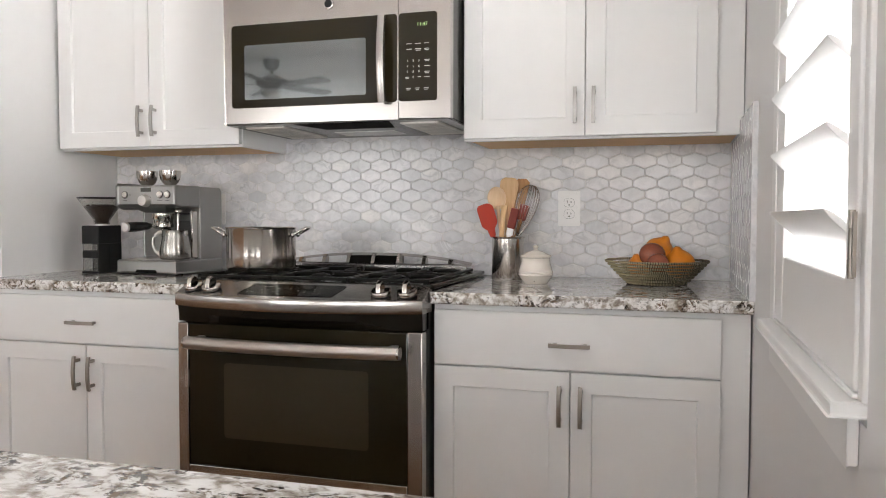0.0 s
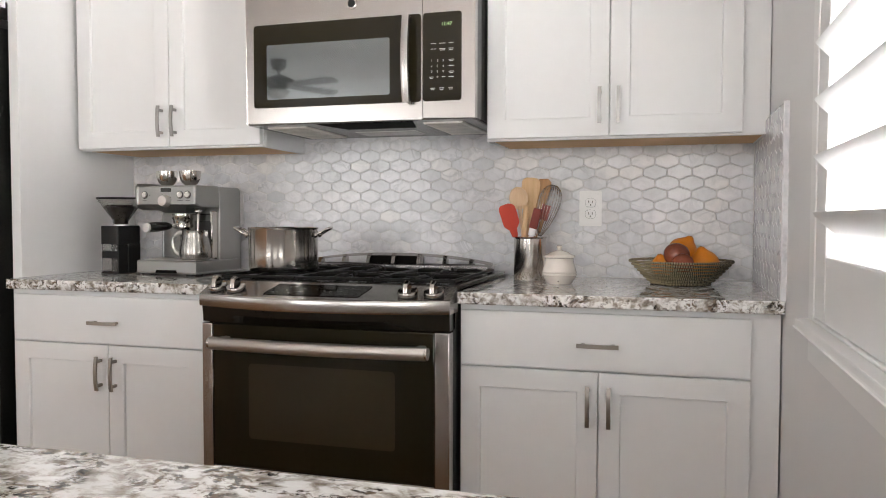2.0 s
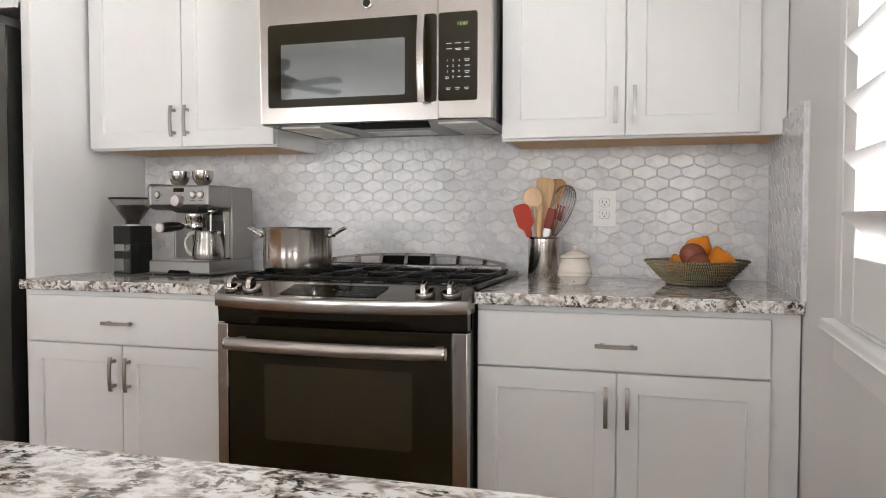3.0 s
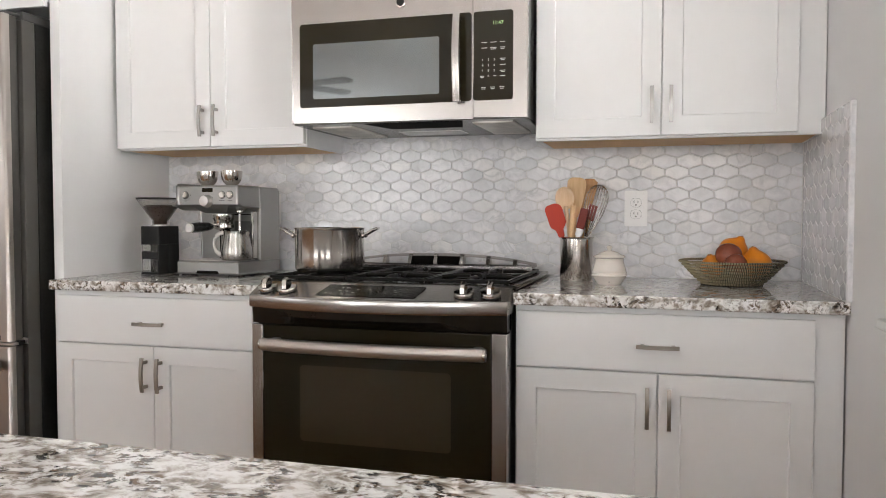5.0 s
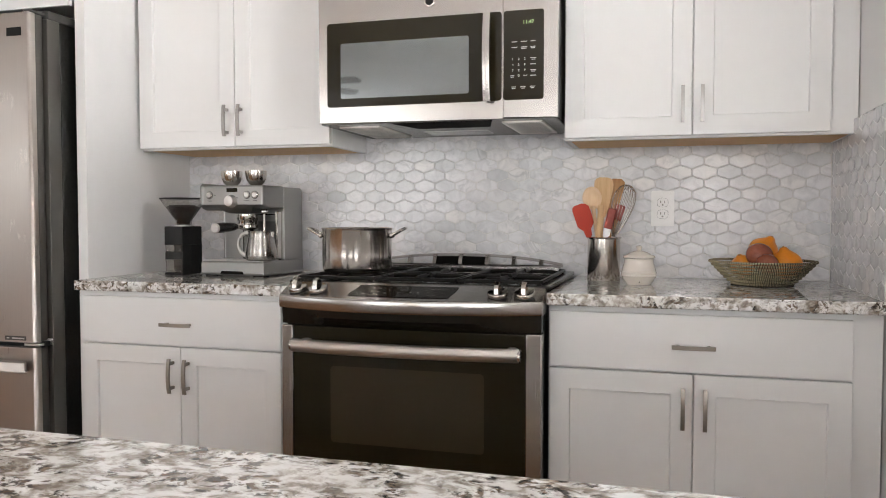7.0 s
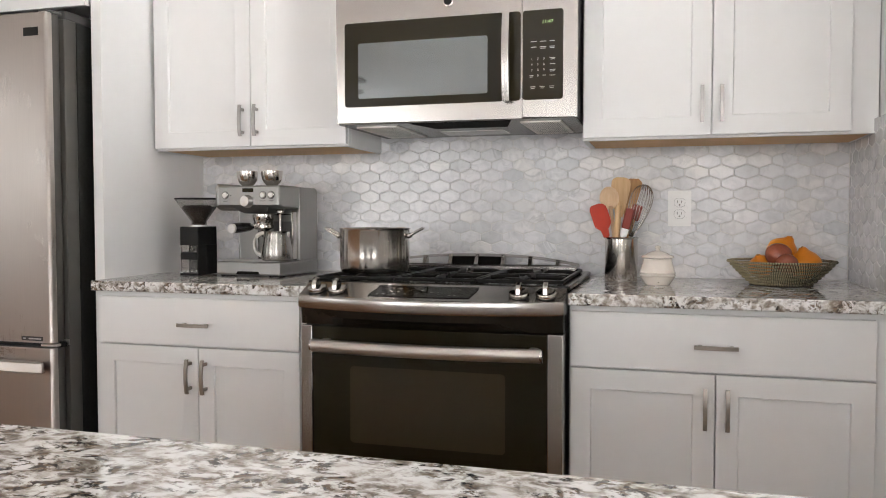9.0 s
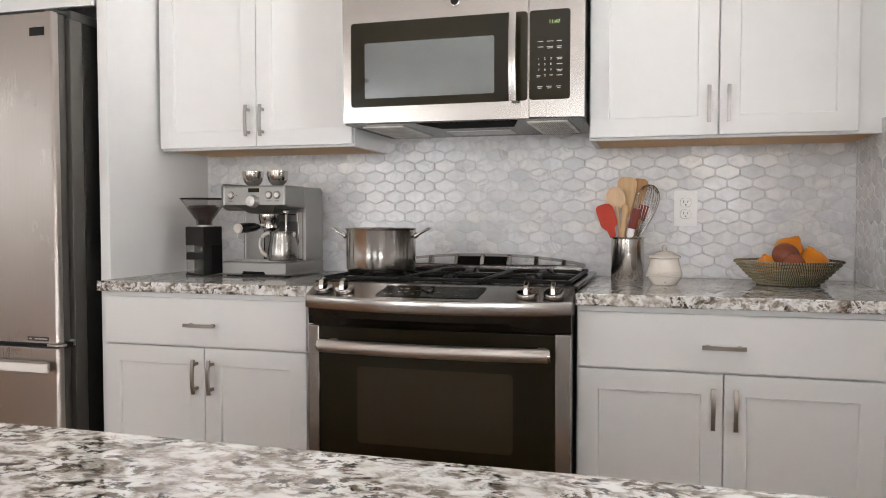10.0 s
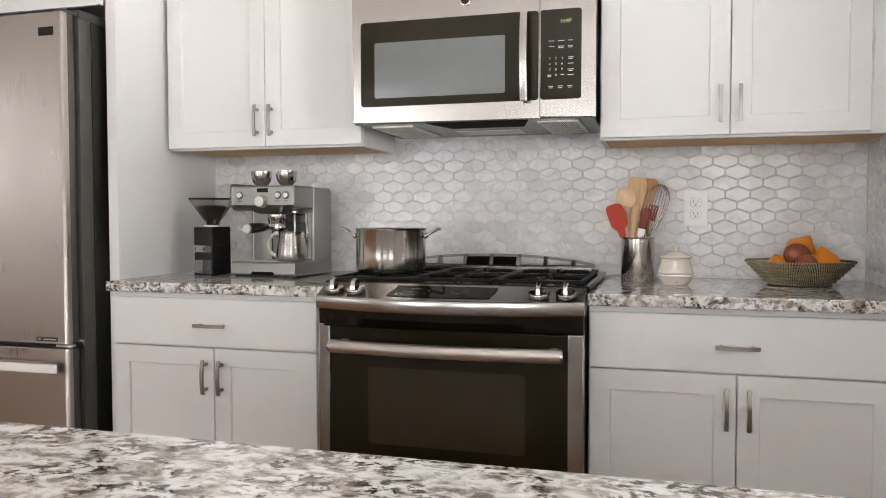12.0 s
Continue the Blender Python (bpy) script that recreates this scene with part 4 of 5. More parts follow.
part("indicator", box(B(), 0.148, 0.152, -0.0006, 0.001, 0.270, 0.273), M_BLKPLASTIC, head)
part("group_head", lathe(B(), [(0.036, 0.215), (0.037, 0.198), (0.033, 0.192), (0.033, 0.180), (0.036, 0.178), (0.036, 0.168), (0.024, 0.160), (0.0, 0.158)], (0.150, 0.062, 0), 32, close=False), M_POLISH, esp, "chrome brew group")
pf = part("portafilter", tube(B(), [(0.150, 0.04, 0.174), (0.149, 0.01, 0.173), (0.148, -0.012, 0.172)], 0.007, 12), M_POLISH, esp, "chrome portafilter")
part("grip", tube(B(), [(0.148, -0.004, 0.172), (0.1475, -0.022, 0.172), (0.146, -0.07, 0.170), (0.1445, -0.112, 0.168)], 0.014, 18, radii=[0.010, 0.0145, 0.0172, 0.0165]), M_GRIP, pf, "black portafilter grip")
part("grip_cap", tube(B(), [(0.1445, -0.1115, 0.168), (0.1443, -0.1165, 0.168), (0.1442, -0.1185, 0.168)], 0.014, 18, radii=[0.0166, 0.0162, 0.0145]), M_SATIN, pf, "steel end cap")
part("spout", tube(B(), [(0.150, 0.058, 0.162), (0.150, 0.056, 0.150), (0.158, 0.052, 0.143)], 0.008, 10), M_POLISH, pf)
bm = lathe(B(), [(0.010, 0.234), (0.014, 0.228), (0.014, 0.222), (0.008, 0.216)], (0.226, 0.05, 0), 18)
tube(bm, [(0.226, 0.05, 0.222), (0.229, 0.045, 0.20), (0.232, 0.04, 0.16), (0.224, 0.034, 0.12)], 0.0042, 10)
part("steam_wand", bm, M_POLISH, esp, "chrome steam wand")
bm = B()
box(bm, 0.236, 0.246, 0.1, 0.1355, 0.056, 0.226, 0.003, 1)
part("trim_strip", bm, M_POLISH, esp)

# milk pitcher on the drip tray
ECM = pose(-1.256, -0.345, 0.914, 0, 0, -4.0)
pcx = ECM @ Vector((0.212, 0.050, 0.0548))
pit = thing("milk_pitcher", tuple(pcx), "small stainless milk pitcher on the drip tray", "pitcher")
c = (pcx.x, pcx.y, pcx.z)
part("body", lathe(B(), [(0.0, 0), (0.047, 0), (0.0515, 0.003), (0.0540, 0.012), (0.0545, 0.026), (0.0525, 0.046), (0.0480, 0.068), (0.0450, 0.085), (0.0445, 0.098), (0.0457, 0.102), (0.0435, 0.101), (0.0430, 0.085), (0.050, 0.046), (0.051, 0.012), (0.0, 0.006)], c, 48, close=False), M_PITCHER, pit)
loop = []
for i in range(17):
    a = radians(62 + 236 * i / 16)
    loop.append((c[0] - 0.047 + 0.030 * math.cos(a), c[1] - 0.012 + 0.008 * math.cos(a), c[2] + 0.056 + 0.039 * math.sin(a)))
part("handle", tube(B(), loop, 0.0046, 12, flat=1.5), M_SATIN, pit)
part("spout", tube(B(), [(c[0] + 0.032, c[1], c[2] + 0.082), (c[0] + 0.044, c[1], c[2] + 0.098)], 0.01, 10, radii=[0.014, 0.008]), M_SATIN, pit)

# two steel cups on top of the machine
for k in range(2):
    cc = ECM @ Vector((0.098 + 0.1 * k, 0.045, H + 0.0008))
    cup = thing("espresso_cup", tuple(cc), "shiny steel espresso cup on the coffee machine", "cup", "cups on the machine")
    c = (cc.x, cc.y, cc.z)
    part("bowl", lathe(B(), [(0.0, 0), (0.019, 0), (0.020, 0.002), (0.028, 0.010), (0.034, 0.022), (0.0365, 0.036), (0.0370, 0.050), (0.0355, 0.0505), (0.035, 0.036), (0.030, 0.018), (0.0, 0.006)], c, 36, close=False), M_TURNED, cup)
    hx = c[0] + 0.022
    hy = c[1] - 0.028
    part("handle", tube(B(), [(hx, hy, c[2] + 0.040), (hx + 0.010, hy - 0.012, c[2] + 0.042), (hx + 0.016, hy - 0.020, c[2] + 0.030), (hx + 0.010, hy - 0.014, c[2] + 0.017), (hx - 0.002, hy, c[2] + 0.014)], 0.003, 8), M_POLISH, cup)

# ---- coffee grinder ----
gx, gy, gz = -1.3535, -0.305, 0.914
gr = thing("coffee_grinder", (gx, gy, gz), "black coffee grinder with a clear bean hopper", "grinder")
def rr(w0, w1, d0, d1, r):
    return rounded(gx + w0, gx + w1, gy + d0, gy + d1, r)
part("body", prism(B(), rr(-0.040, 0.036, -0.061, 0.062, 0.008), gz + 0.107, gz + 0.172, "z", 0.003), M_BLKPLASTIC, gr, "matte black housing")
part("column", prism(B(), rr(-0.040, 0.036, -0.008, 0.062, 0.006), gz + 0.002, gz + 0.107, "z", 0.002), M_BLKPLASTIC, gr)
part("side_panel", box(B(), gx + 0.0325, gx + 0.036, gy - 0.060, gy - 0.009, gz + 0.002, gz + 0.107, 0.001, 1), M_BLKPLASTIC, gr)
part("foot_plate", prism(B(), rr(-0.040, 0.032, -0.061, -0.0085, 0.006), gz + 0.001, gz + 0.008, "z", 0.002), M_BLKPLASTIC, gr)
part("collar", prism(B(), rr(-0.039, 0.032, -0.060, -0.0085, 0.008), gz + 0.056, gz + 0.081, "z", 0.002), M_BLKPLASTIC, gr)


def clear_box(z0, z1):
    """A thin-walled clear container, open at the top."""
    bm = B()
    rings = [[bm.verts.new((a, b, gz + z)) for a, b in rounded(gx - 0.038 + d, gx + 0.031 - d, gy - 0.0595 + d, gy - 0.010 - d, 0.008 - d)] for d, z in ((0, z0), (0, z1), (0.0018, z1), (0.0018, z0 + 0.002))]
    n = len(rings[0])
    for a, b in zip(rings, rings[1:]):
        for i in range(n):
            bm.faces.new((a[i], a[(i + 1) % n], b[(i + 1) % n], b[i]))
    bm.faces.new(rings[0])
    bm.faces.new(rings[-1])
    return bm


jar = part("grounds_jar", clear_box(0.0085, 0.0555), M_CLEAR, gr, "clear grounds container")
part("upper_jar", clear_box(0.0815, 0.1065), M_CLEAR, gr, "clear upper container")
part("hopper", lathe(B(), [(0.027, 0.176), (0.028, 0.192), (0.078, 0.264), (0.0815, 0.268), (0.0795, 0.268), (0.0760, 0.264), (0.0262, 0.193), (0.0255, 0.176)], (gx, gy, gz), 40, close=False), M_CLEAR, gr, "clear cone bean hopper")
part("lid", lathe(B(), [(0.0, 0.2685), (0.080, 0.2685), (0.083, 0.2705), (0.082, 0.2735), (0.0, 0.2745)], (gx, gy, gz), 40, close=False), M_BLKPLASTIC, gr, "thin dark lid")
bm = lathe(B(), [(0.0, 0.178), (0.0235, 0.178), (0.0240, 0.194), (0.0565, 0.240), (0.047, 0.243), (0.0, 0.246)], (gx, gy, gz), 32, close=False)
rnd = random.Random(2)
for i in range(150):
    a, q = rnd.uniform(0, 6.283), math.sqrt(rnd.random())
    r = 0.053 * q
    z = 0.243 + rnd.uniform(-0.002, 0.003)
    if i > 70:
        z = rnd.uniform(0.195, 0.24)
        r = 0.0245 + (z - 0.195) * 0.70
    vs = ball(bm, (0, 0, 0), 0.0056, 0.0035, 0.003, sub=1)
    mm = pose(gx + r * math.cos(a), gy + r * math.sin(a), gz + z, rnd.uniform(0, 180), rnd.uniform(0, 180), rnd.uniform(0, 180))
    bmesh.ops.transform(bm, matrix=mm, verts=vs)
tagged(part("coffee_beans", bm, M_BEANS, gr, "dark roasted coffee beans"), kind="stuff")
part("neck", lathe(B(), [(0.033, 0.1715), (0.033, 0.1755), (0.029, 0.1765)], (gx, gy, gz), 32), M_SATIN, gr, "satin steel neck ring")

# ---- utensil crock ----
ux, uy, uz = 0.118, -0.146, 0.914
ck = thing("utensil_crock", (ux, uy, uz), "brushed steel cylinder holding cooking utensils", "utensil holder")
part("cylinder", lathe(B(), [(0.0, 0.0), (0.0515, 0.0), (0.0525, 0.002), (0.0525, 0.134), (0.0555, 0.137), (0.0575, 0.139), (0.0555, 0.1405), (0.0505, 0.136), (0.0505, 0.006), (0.0, 0.005)], (ux, uy, uz), 56, close=False), M_TURNED, ck)


def flat_head(pts, th, bend):
    """A flat blade outline in (across, up), thickened."""
    bm = B()
    prism(bm, pts, -th, th, "y", th * 0.7)
    return bm


def utensil(name, label, category, base, tip, parts):
    """A stick from base to tip; parts: (name, bmesh built along +z from 0, material)."""
    b, t_ = Vector(base), Vector(tip)
    d = (t_ - b)
    ob = thing(name, base, label, category, "utensils in the crock")
    q = Vector((0, 0, 1)).rotation_difference(d.normalized()).to_matrix().to_4x4()
    for nm, bm, mat, lb in parts:
        bm.transform(Matrix.Translation(b) @ q)
        part(nm, bm, mat, ob, lb)
    return ob


zb = uz + 0.008


def stick(l, r0, r1, n=8):
    return tube(B(), [(0, 0, l * i / n) for i in range(n + 1)], r0, 10, radii=[r0 + (r1 - r0) * i / n for i in range(n + 1)], flat=0.8)


def oval(cx, cz, rx, rz, n=24, sq=2.0):
    out = []
    for i in range(n):
        a = 2 * math.pi * i / n
        ca, sa = math.cos(a), math.sin(a)
        out.append((cx + rx * math.copysign(abs(ca) ** (2 / sq), ca), cz + rz * math.copysign(abs(sa) ** (2 / sq), sa)))
    return out


def spoon_bowl(h, rx, rz):
    """A hollowed oval bowl whose dish faces forward."""
    bm = B()
    for v in ball(bm, (0, 0, 0), 1, 1, 1, sub=4):
        q = v.co.x ** 2 + v.co.z ** 2
        y = 0.011 * v.co.y if v.co.y > 0 else -0.002 + 0.009 * max(0.0, 1 - q / 0.82) if q < 0.82 else -0.002
        v.co = Vector((v.co.x * rx, y, h + v.co.z * rz))
    return bm


BLADE = [(-0.007, 0.150), (0.007, 0.150), (0.010, 0.172), (0.021, 0.184), (0.0245, 0.190), (0.0255, 0.228), (0.0235, 0.243), (0.017, 0.251), (0.007, 0.255), (-0.017, 0.254), (-0.0225, 0.250), (-0.025, 0.242), (-0.024, 0.190), (-0.021, 0.184), (-0.010, 0.172)]
utensil("spatula", "red silicone spatula leaning in the steel crock", "spatula", (0.118, -0.165, zb - 0.006), (0.036, -0.155, 1.170), [
    ("handle", stick(0.18, 0.005, 0.0065), M_RED, ""),
    ("blade", flat_head(BLADE, 0.0045, 0), M_RED, "red silicone blade"),
    ("blade_rib", flat_head([(x * 0.62, 0.216 + (z - 0.216) * 0.66) for x, z in BLADE[3:-1]], 0.0058, 0), M_RED, "")])
utensil("wooden_spoon", "pale wooden spoon with round bowl in the crock", "spoon", (0.112, -0.140, zb), (0.072, -0.136, 1.228), [
    ("handle", stick(0.236, 0.0055, 0.0065), M_SPOON3, ""),
    ("bowl", spoon_bowl(0.262, 0.0315, 0.038), M_SPOON3, "")])
utensil("wooden_spatula", "wide pale wooden turner in the crock", "spatula", (0.098, -0.112, zb), (0.114, -0.098, 1.246), [
    ("handle", stick(0.25, 0.006, 0.007), M_SPOON, ""),
    ("blade", flat_head([(-0.009, 0.20), (0.009, 0.20), (0.020, 0.245), (0.027, 0.285), (0.029, 0.306), (0.027, 0.317), (0.021, 0.324), (0.010, 0.327), (-0.014, 0.327), (-0.023, 0.323), (-0.028, 0.315), (-0.0285, 0.300), (-0.026, 0.280), (-0.018, 0.245)], 0.004, 0), M_SPOON, "")])
utensil("wooden_spatula", "oiled brown wooden turner in the crock", "spatula", (0.094, -0.105, zb), (0.157, -0.090, 1.236), [
    ("handle", stick(0.25, 0.006, 0.007), M_SPOON2, ""),
    ("blade", flat_head([(-0.008, 0.20), (0.008, 0.20), (0.018, 0.25), (0.022, 0.300), (0.021, 0.322), (0.010, 0.330), (-0.016, 0.326), (-0.022, 0.300), (-0.018, 0.25)], 0.004, 0), M_SPOON2, "")])
utensil("wooden_spoon", "slim wooden spoon handle standing in the crock", "spoon", (0.090, -0.165, zb), (0.110, -0.172, 1.152), [
    ("handle", stick(0.236, 0.006, 0.0095), M_SPOON, "")])
utensil("basting_brush", "dark red silicone brush with white collar in the crock", "brush", (0.092, -0.170, zb), (0.154, -0.165, 1.172), [
    ("handle", stick(0.15, 0.006, 0.008), M_WHITEPL, ""),
    ("collar", box(B(), -0.011, 0.011, -0.006, 0.006, 0.140, 0.166, 0.003), M_WHITEPL, "white collar"),
    ("head", box(B(), -0.0135, 0.0135, -0.007, 0.007, 0.164, 0.232, 0.004), M_DKRED, "dark red silicone bristles")])
utensil("spatula", "second dark red spatula behind the whisk", "spatula", (0.100, -0.125, zb), (0.176, -0.110, 1.182), [
    ("handle", stick(0.2, 0.005, 0.006), M_SPOON2, ""),
    ("blade", box(B(), -0.016, 0.016, -0.005, 0.005, 0.195, 0.248, 0.004), M_DKRED, "dark red blade")])
wires = []
for k in range(11):
    ang = math.pi * k / 11
    pts = []
    for i in range(25):
        s = -1 + 2 * i / 24
        q = abs(s)
        h = 0.318 - 0.05 * (1 - math.cos(min(q / 0.4, 1) * math.pi / 2)) if q < 0.4 else 0.268 - 0.128 * (q - 0.4) / 0.6
        r = 0.037 * math.sin(min(q / 0.4, 1) * math.pi / 2) if q < 0.4 else 0.005 + 0.032 * math.cos((q - 0.4) / 0.6 * math.pi / 2) ** 0.9
        r = math.copysign(r, s)
        pts.append((r * math.cos(ang), r * math.sin(ang), h))
    wires.append(("wire", tube(B(), pts, 0.0008, 6), M_KNOB, ""))
utensil("whisk", "steel balloon whisk standing in the crock", "whisk", (0.112, -0.155, zb), (0.195, -0.100, 1.236), [("handle", stick(0.148, 0.006, 0.0065), M_SATIN, "satin steel handle")] + wires)

# ---- honey jar ----
jx, jy = 0.234, -0.281
hj = thing("honey_jar", (jx, jy, 0.914), "cream glazed ceramic jar with a knobbed lid", "jar")
part("body", lathe(B(), [(0.0, 0.0), (0.036, 0.0), (0.0385, 0.003), (0.046, 0.014), (0.0505, 0.021), (0.0515, 0.024), (0.0545, 0.026), (0.0545, 0.030), (0.052, 0.0315), (0.0535, 0.034), (0.0535, 0.038), (0.0515, 0.040), (0.0495, 0.050), (0.0455, 0.062), (0.0435, 0.072), (0.0440, 0.078), (0.041, 0.080), (0.0, 0.080)], (jx, jy, 0.914), 56, close=False), M_CREAM, hj)
lid = part("lid", lathe(B(), [(0.0, 0.0795), (0.044, 0.0795), (0.0478, 0.081), (0.0485, 0.085), (0.0465, 0.088), (0.038, 0.091), (0.028, 0.097), (0.014, 0.102), (0.007, 0.1035), (0.006, 0.107), (0.009, 0.112), (0.0085, 0.1165), (0.004, 0.1185), (0.0, 0.119)], (jx, jy, 0.914), 48, close=False), M_CREAM, hj)
bm = B()
ball(bm, (jx + 0.003, jy - 0.0430, 0.914 + 0.0095), 0.0026, 0.002, 0.0016, sub=1)
part("vent_mark", bm, M_SLOT, hj)

# ---- basket with fruit ----
bx, by, bz = 0.594, -0.205, 0.914
bk = thing("fruit_basket", (bx, by, bz), "coiled seagrass basket filled with fruit", "basket")
NC = 8
for i in range(NC):
    u = i / (NC - 1)
    R = 0.086 + 0.065 * u ** 0.9
    zc = bz + 0.0055 + 0.066 * u
    bm = B()
    seg, tk, off = 390, 0.0046, (i * 2) % 3
    rings = []
    for s in range(seg):
        a = 2 * math.pi * s / seg
        k = tk * (0.72 if (s + off) % 3 == 0 else 1.04) * (1 + 0.05 * math.sin(s * 12.9898 + i))
        rings.append([bm.verts.new((bx + (R + k * math.cos(q)) * math.cos(a), by + (R + k * math.cos(q)) * math.sin(a), zc + k * 0.90 * math.sin(q))) for q in (0.0, 1.05, 2.1, 3.14, 4.19, 5.24)])
    for s in range(seg):
        p, q = rings[s], rings[(s + 1) % seg]
        for j in range(6):
            bm.faces.new((p[j], p[(j + 1) % 6], q[(j + 1) % 6], q[j])).material_index = 1 if (s + off) % 3 == 0 or j == 4 else 0
    part("coil", bm, [M_STITCH, M_COIL], bk)
part("bottom", lathe(B(), [(0.0, 0.001), (0.089, 0.001), (0.089, 0.007), (0.0, 0.007)], (bx, by, bz), 40, close=False), M_COIL, bk)


def citrus(x, y, z, r, lean, name="orange", label="orange with a knobbed neck in the basket"):
    bm = B()
    vs = ball(bm, (0, 0, 0), r, r, r * 0.9, sub=4)
    for v in vs:
        h = v.co.z / r
        q = math.hypot(v.co.x, v.co.y) / r
        if h > 0:
            v.co.z += r * (0.10 * max(0, 1 - (q / 0.6) ** 2) + (0.17 if q < 0.22 else max(0, 0.17 - (q - 0.22) * 2.2)))
        v.co *= 1 + 0.02 * noise.noise(v.co * 60)
    bm.transform(pose(x, y, z, *lean))
    ob = thing(name, (x, y, z), label, "fruit", "fruit in the basket")
    part("peel", bm, M_ORANGE, ob)
    tipv = pose(x, y, z, *lean) @ Vector((0, 0, r * 1.165))
    bm = B()
    ball(bm, tuple(tipv), 0.004, 0.004, 0.003, sub=2)
    part("stem", bm, M_SPOON2, ob)


citrus(bx + 0.006, by + 0.034, 1.014, 0.045, (12, 28, 0))
citrus(bx + 0.067, by + 0.004, 0.976, 0.047, (8, -10, 0))
citrus(bx - 0.052, by + 0.036, 0.968, 0.037, (30, -20, 0))
for dx, dy, z, r in ((-0.012, -0.036, 1.006, 0.039), (0.006, -0.074, 0.982, 0.032)):
    bm = B()
    for v in ball(bm, (0, 0, 0), r, r, r * 0.9, sub=4):
        v.co *= 1 + 0.015 * noise.noise(v.co * 45)
        if v.co.z < -r * 0.78:
            v.co.z = -r * 0.78 - (v.co.z + r * 0.78) * 0.3
    bm.transform(pose(bx + dx, by + dy, z, 25, 15, 0))
    ob = thing("red_fruit", (bx + dx, by + dy, z), "dull red round fruit among the oranges", "fruit", "fruit in the basket")
    part("skin", bm, M_ONION, ob)


# ---- outlets ----
def outlet(xc, zc):
    ob = thing("outlet", (xc, -0.003, zc), "white duplex wall outlet on the marble tiles", "outlet", "wall outlets")
    plate = part("cover_plate", prism(B(), rounded(xc - 0.036, xc + 0.036, zc - 0.0585, zc + 0.0585, 0.004), -0.0055, 0.0015, "y", 0.0016), M_WHITEPL, ob)
    for dz in (0.0195, -0.0195):
        pts = oval(xc, zc + dz, 0.0168, 0.0142, 24, 2.8)
        part("socket_gap", prism(B(), oval(xc, zc + dz, 0.0180, 0.0154, 24, 2.8), -0.0059, -0.0050, "y"), M_GREYPLASTIC, ob)
        face = part("socket", prism(B(), pts, -0.0072, -0.005, "y", 0.0006), M_WHITEPL, ob)
        part("slot", box(box(B(), xc - 0.0075, xc - 0.0055, -0.0076, -0.006, zc + dz - 0.001, zc + dz + 0.007), xc + 0.0055, xc + 0.0075, -0.0076, -0.006, zc + dz - 0.001, zc + dz + 0.006), M_SLOT, face)
        part("ground_hole", lathe(B(), [(0.0026, -0.0076), (0.0026, -0.006)], (xc, 0, zc + dz - 0.0075), 12, "y"), M_SLOT, face)
    part("screw", lathe(B(), [(0.003, -0.0066), (0.003, -0.005)], (xc, 0, zc), 12, "y"), M_WHITEPL, ob)


outlet(0.3015, 1.149)
outlet(-1.068, 1.149)

# ---- ceiling fan at the far end of the room, and assumed frames of unseen windows ----
fan = thing("ceiling_fan", (-3.0, -4.85, ZC), "dark bronze ceiling fan with five blades at rest", "ceiling fan")
FC = (-3.0, -4.85, 0)
part("canopy", lathe(B(), [(0.02, 2.50), (0.06, 2.52), (0.075, 2.56), (0.075, 2.6)], FC, 28), M_FAN, fan)
part("rod", lathe(B(), [(0.014, 2.45), (0.014, 2.52)], FC, 16), M_FAN, fan)
part("motor", lathe(B(), [(0.05, 2.33), (0.11, 2.345), (0.15, 2.37), (0.15, 2.41), (0.09, 2.44), (0.04, 2.46)], FC, 36), M_FAN, fan)
part("light_bowl", lathe(B(), [(0.0, 2.23), (0.07, 2.25), (0.10, 2.285), (0.10, 2.31), (0.05, 2.33)], FC, 32, close=False), M_LENS, fan)
for k in range(5):
    bm = prism(B(), [(0.13, -0.03), (0.24, -0.055), (0.62, -0.07), (0.66, -0.04), (0.66, 0.04), (0.62, 0.07), (0.24, 0.055), (0.13, 0.03)], -0.004, 0.004, "z", 0.002)
    bm.transform(pose(FC[0], FC[1], 2.365, 0, 0, 72 * k + 12) @ pose(0, 0, 0, 10, 0, 0))
    part("blade", bm, M_FAN, fan)
structure("window_5", box(box(B(), XR + 0.05, XR + 0.1, -5.05, -5.0, 0.9, 2.1), XR + 0.05, XR + 0.1, -3.6, -3.55, 0.9, 2.1), M_TRIM, "assumed white framed side window, unseen behind the island", "window")
for nm, a, b, z0, z1 in (("window_2", -4.4, -2.4, 0.1, 2.3), ("window_3", -1.4, 0.2, 0.85, 2.2)):
    bm = framed(B(), a, b, z0, z1, a + 0.06, b - 0.06, z0 + 0.06, z1 - 0.06, YF - 0.06, YF - 0.01, 0)
    box(bm, (a + b) / 2 - 0.03, (a + b) / 2 + 0.03, YF - 0.06, YF - 0.01, z0 + 0.06, z1 - 0.06)
    structure(nm, bm, M_TRIM, "unseen white framed window at the far end of the room", "window")
bm = framed(B(), -6.95, -4.25, 1.25, 2.45, -6.89, -4.31, 1.31, 2.39, 0.01, 0.06, 0)
bm.transform(pose(XL, 0, 0, 0, 0, 90) @ Matrix.Identity(4))
structure("window_4", bm, M_TRIM, "assumed white framed wide window, unseen, around the left fill lamp", "window")

# ---- marble hexagons ----
TW, TP, TS, GR = 0.0780, 0.0370, 0.0140, 0.0012
HEX = [(TW / 2, -(TP - TS) / 2), (TW / 2, (TP - TS) / 2), (0, (TP + TS) / 2), (-TW / 2, (TP - TS) / 2), (-TW / 2, -(TP - TS) / 2), (0, -(TP + TS) / 2)]


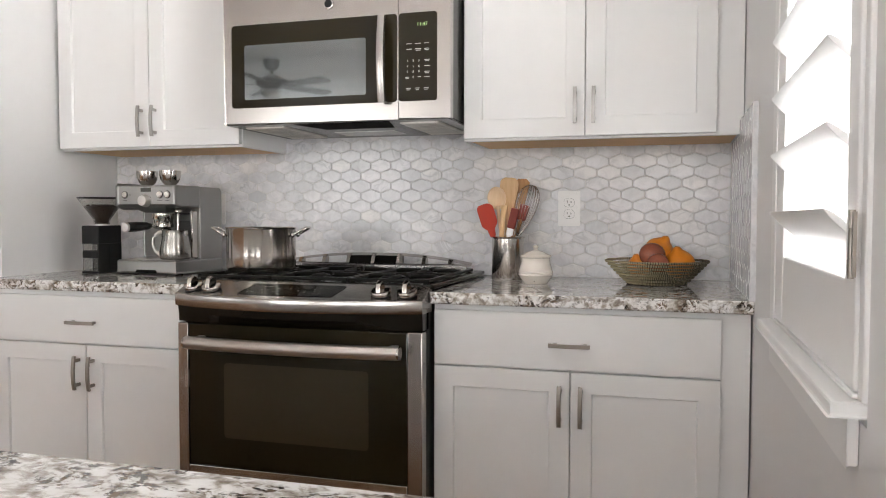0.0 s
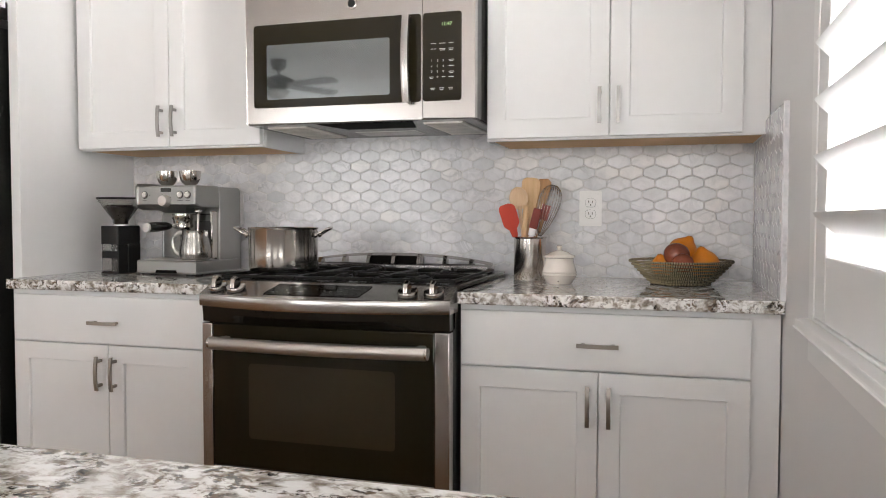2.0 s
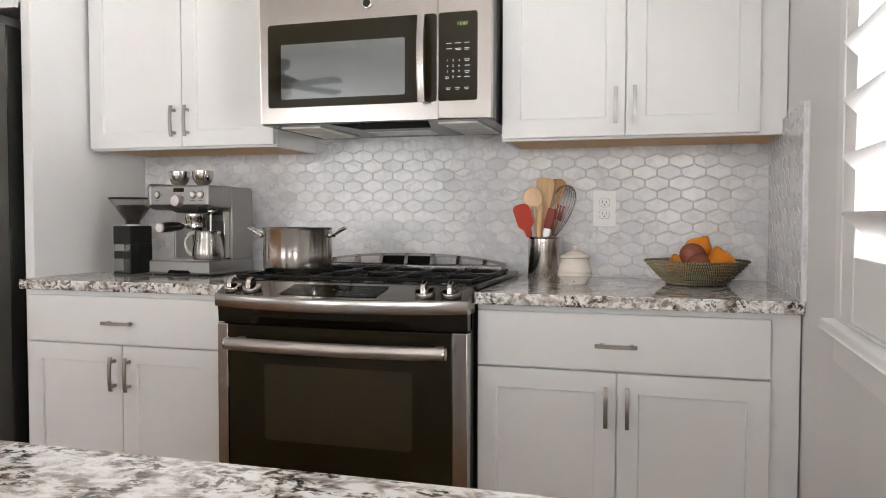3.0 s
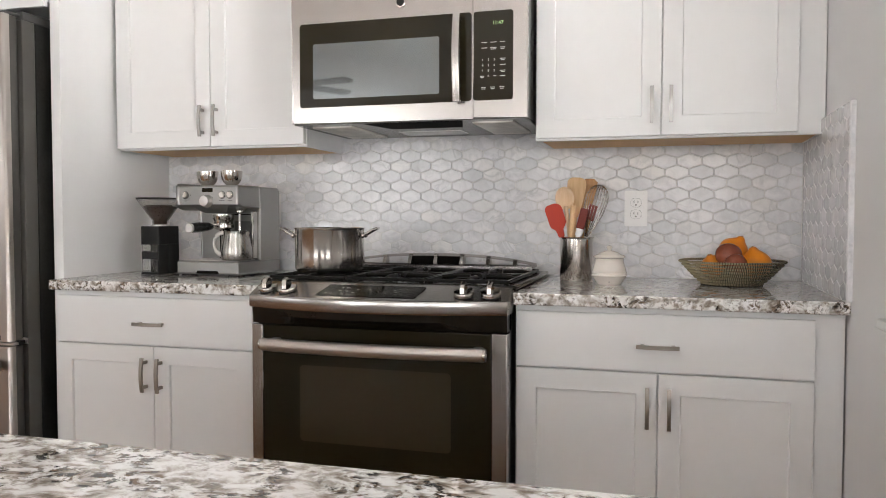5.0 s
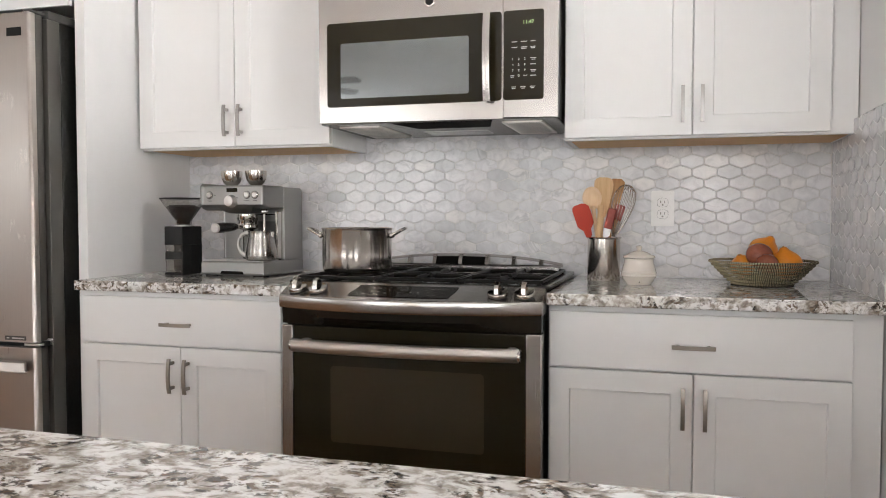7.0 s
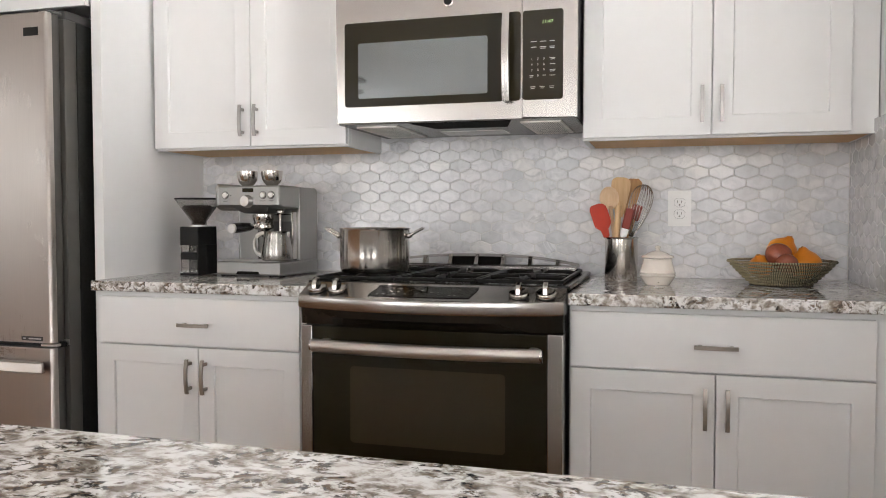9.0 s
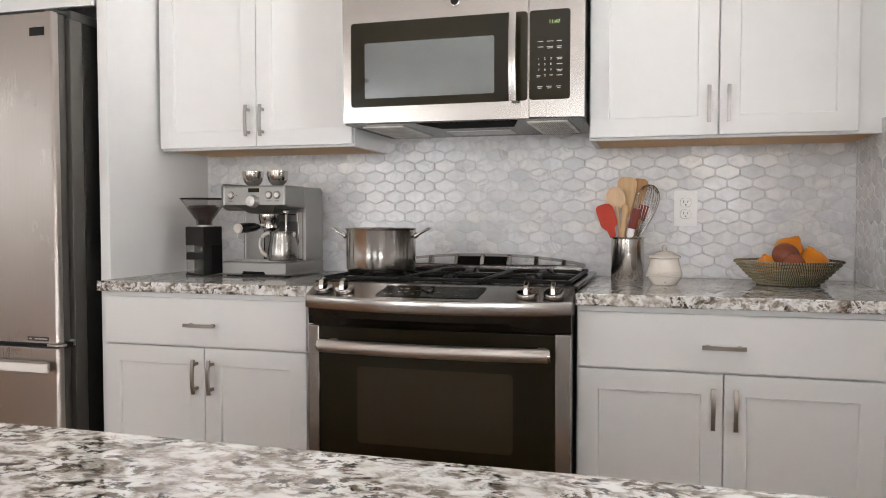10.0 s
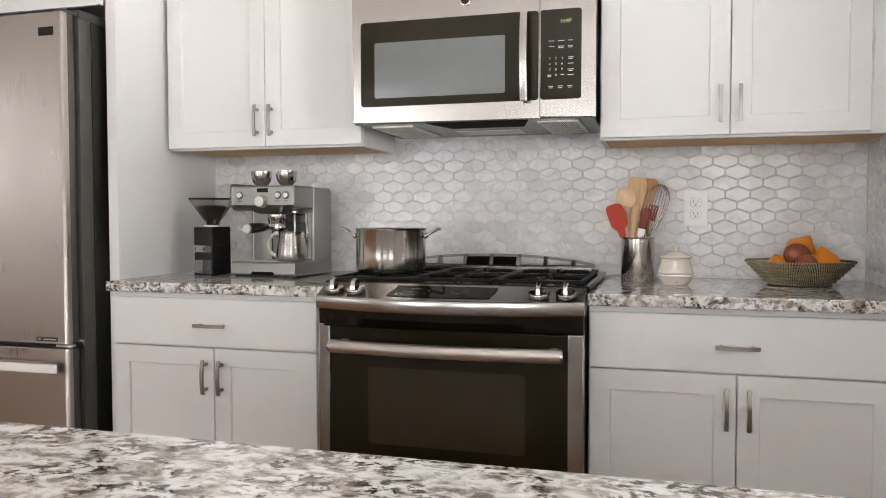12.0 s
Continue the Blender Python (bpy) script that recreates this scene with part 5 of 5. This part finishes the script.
def inset(poly, d):
    """A convex polygon, counter-clockwise, shrunk by d."""
    n, out = len(poly), []
    for i in range(n):
        p0, p1, p2 = Vector(poly[i - 1]), Vector(poly[i]), Vector(poly[(i + 1) % n])
        e0, e1 = (p1 - p0).normalized(), (p2 - p1).normalized()
        n0, n1 = Vector((-e0.y, e0.x)), Vector((-e1.y, e1.x))
        k = n0 + n1
        out.append(tuple(p1 + k * (d / max(0.2, 1 + n0.dot(n1)))))
    return out


def clip(poly, u0, u1, v0, v1):
    for ax, lim, sgn in ((0, u0, 1), (0, u1, -1), (1, v0, 1), (1, v1, -1)):
        out = []
        for i in range(len(poly)):
            p, q = poly[i - 1], poly[i]
            dp, dq = (p[ax] - lim) * sgn, (q[ax] - lim) * sgn
            if (dp < 0) != (dq < 0):
                k = dp / (dp - dq)
                out.append((p[0] + (q[0] - p[0]) * k, p[1] + (q[1] - p[1]) * k))
            if dq >= 0:
                out.append(q)
        poly = out
        if len(poly) < 3:
            return []
    return poly


def tile_rings(poly):
    """Rings of a tile: its foot, its shoulder and its face, the face towards -y."""
    a, c = inset(poly, GR), inset(poly, GR + 0.0013)
    return [[(u, 0.0055, v) for u, v in a], [(u, 0.0011, v) for u, v in a], [(u, 0.0, v) for u, v in c]]


def tile_bm(bm, poly, m):
    rs = [[bm.verts.new(m @ Vector(p)) for p in r] for r in tile_rings(poly)]
    n = len(poly)
    for a, b in zip(rs, rs[1:]):
        for i in range(n):
            bm.faces.new((a[i], a[(i + 1) % n], b[(i + 1) % n], b[i]))
    bm.faces.new(rs[-1])


def tile_mesh(poly):
    bm = B()
    tile_bm(bm, poly, Matrix.Identity(4))
    bmesh.ops.recalc_face_normals(bm, faces=bm.faces[:])
    me = bpy.data.meshes.new("tile")
    bm.to_mesh(me)
    bm.free()
    me.materials.append(M_TILE)
    return me


WHOLE = tile_mesh(HEX)


def hex_field(parent, base, u0, u1, v0, v1, up, vp, limit, keep=lambda u, v: True, seed=1):
    """Hexagons on a wall: base takes (u, -, v) to the world; up, vp: the place of one tile's middle."""
    rnd = random.Random(seed)
    spots = []
    for j in range(int((v0 - vp) / TP) - 2, int((v1 - vp) / TP) + 3):
        for i in range(int((u0 - up) / TW) - 2, int((u1 - up) / TW) + 3):
            u, v = up + (i + 0.5 * (j % 2)) * TW, vp + j * TP
            poly = clip([(u + a, v + b) for a, b in HEX], u0, u1, v0, v1)
            if len(poly) < 3 or not keep(u, v):
                continue
            us, vs_ = [p[0] for p in poly], [p[1] for p in poly]
            if max(us) - min(us) < 0.006 or max(vs_) - min(vs_) < 0.006:
                continue
            spots.append((u, v, poly))
    rest = B()
    spots.sort(key=lambda s: -s[0])
    for k, (u, v, poly) in enumerate(spots):
        lean = pose(0, rnd.uniform(-0.0004, 0.0004), 0, rnd.gauss(0, 0.55), 0, rnd.gauss(0, 0.55))
        m = base @ Matrix.Translation((u, 0, v)) @ lean
        local = [(a - u, b - v) for a, b in poly]
        if k < limit:
            whole = len(poly) == 6 and all(abs(a[0] - b[0]) < 1e-6 and abs(a[1] - b[1]) < 1e-6 for a, b in zip(sorted(local), sorted(HEX)))
            ob = new("tile", WHOLE if whole else tile_mesh(local))
            ob.parent = parent
            ob.matrix_world = m
            ob.matrix_parent_inverse = Matrix.Identity(4)
        else:
            tile_bm(rest, local, m)
    if len(rest.verts):
        bmesh.ops.recalc_face_normals(rest, faces=rest.faces[:])
        me = bpy.data.meshes.new("tiles_rest")
        rest.to_mesh(me)
        me.materials.append(M_TILE)
        ob = new("tile_remainder", me)
        ob.parent = parent
        tagged(ob, kind="stuff")
    rest.free()


splash = structure("backsplash_north", box(B(), PX1 + 0.0005, XR - 0.0005, 0.0015, YB + 0.001, 0.90, 1.425), M_GROUT, "grey-white marble elongated hexagon tile backsplash", "backsplash")
side = structure("backsplash_east", box(B(), XR - 0.0120, XR + 0.001, -0.645, 0.0010, 0.912, 1.398), M_GROUT, "grey-white marble elongated hexagon tile return", "backsplash")
structure("tile_edge", box(B(), XR - 0.0140, XR + 0.001, -0.652, -0.6455, 0.9145, 1.400, 0.003), M_TILE, "white stone edge strip of the tiles", "trim")
hex_field(splash, Matrix.Identity(4), PX1 + 0.001, XR - 0.014, 0.9145, 1.424, -0.620 + TW / 2, 1.343, 300)
east = Matrix(((0, 1, 0, XR - 0.0135), (-1, 0, 0, 0), (0, 0, 1, 0), (0, 0, 0, 1)))
hex_field(side, east, 0.001, 0.645, 0.9145, 1.398, 0.03, 1.343, 300, seed=5)
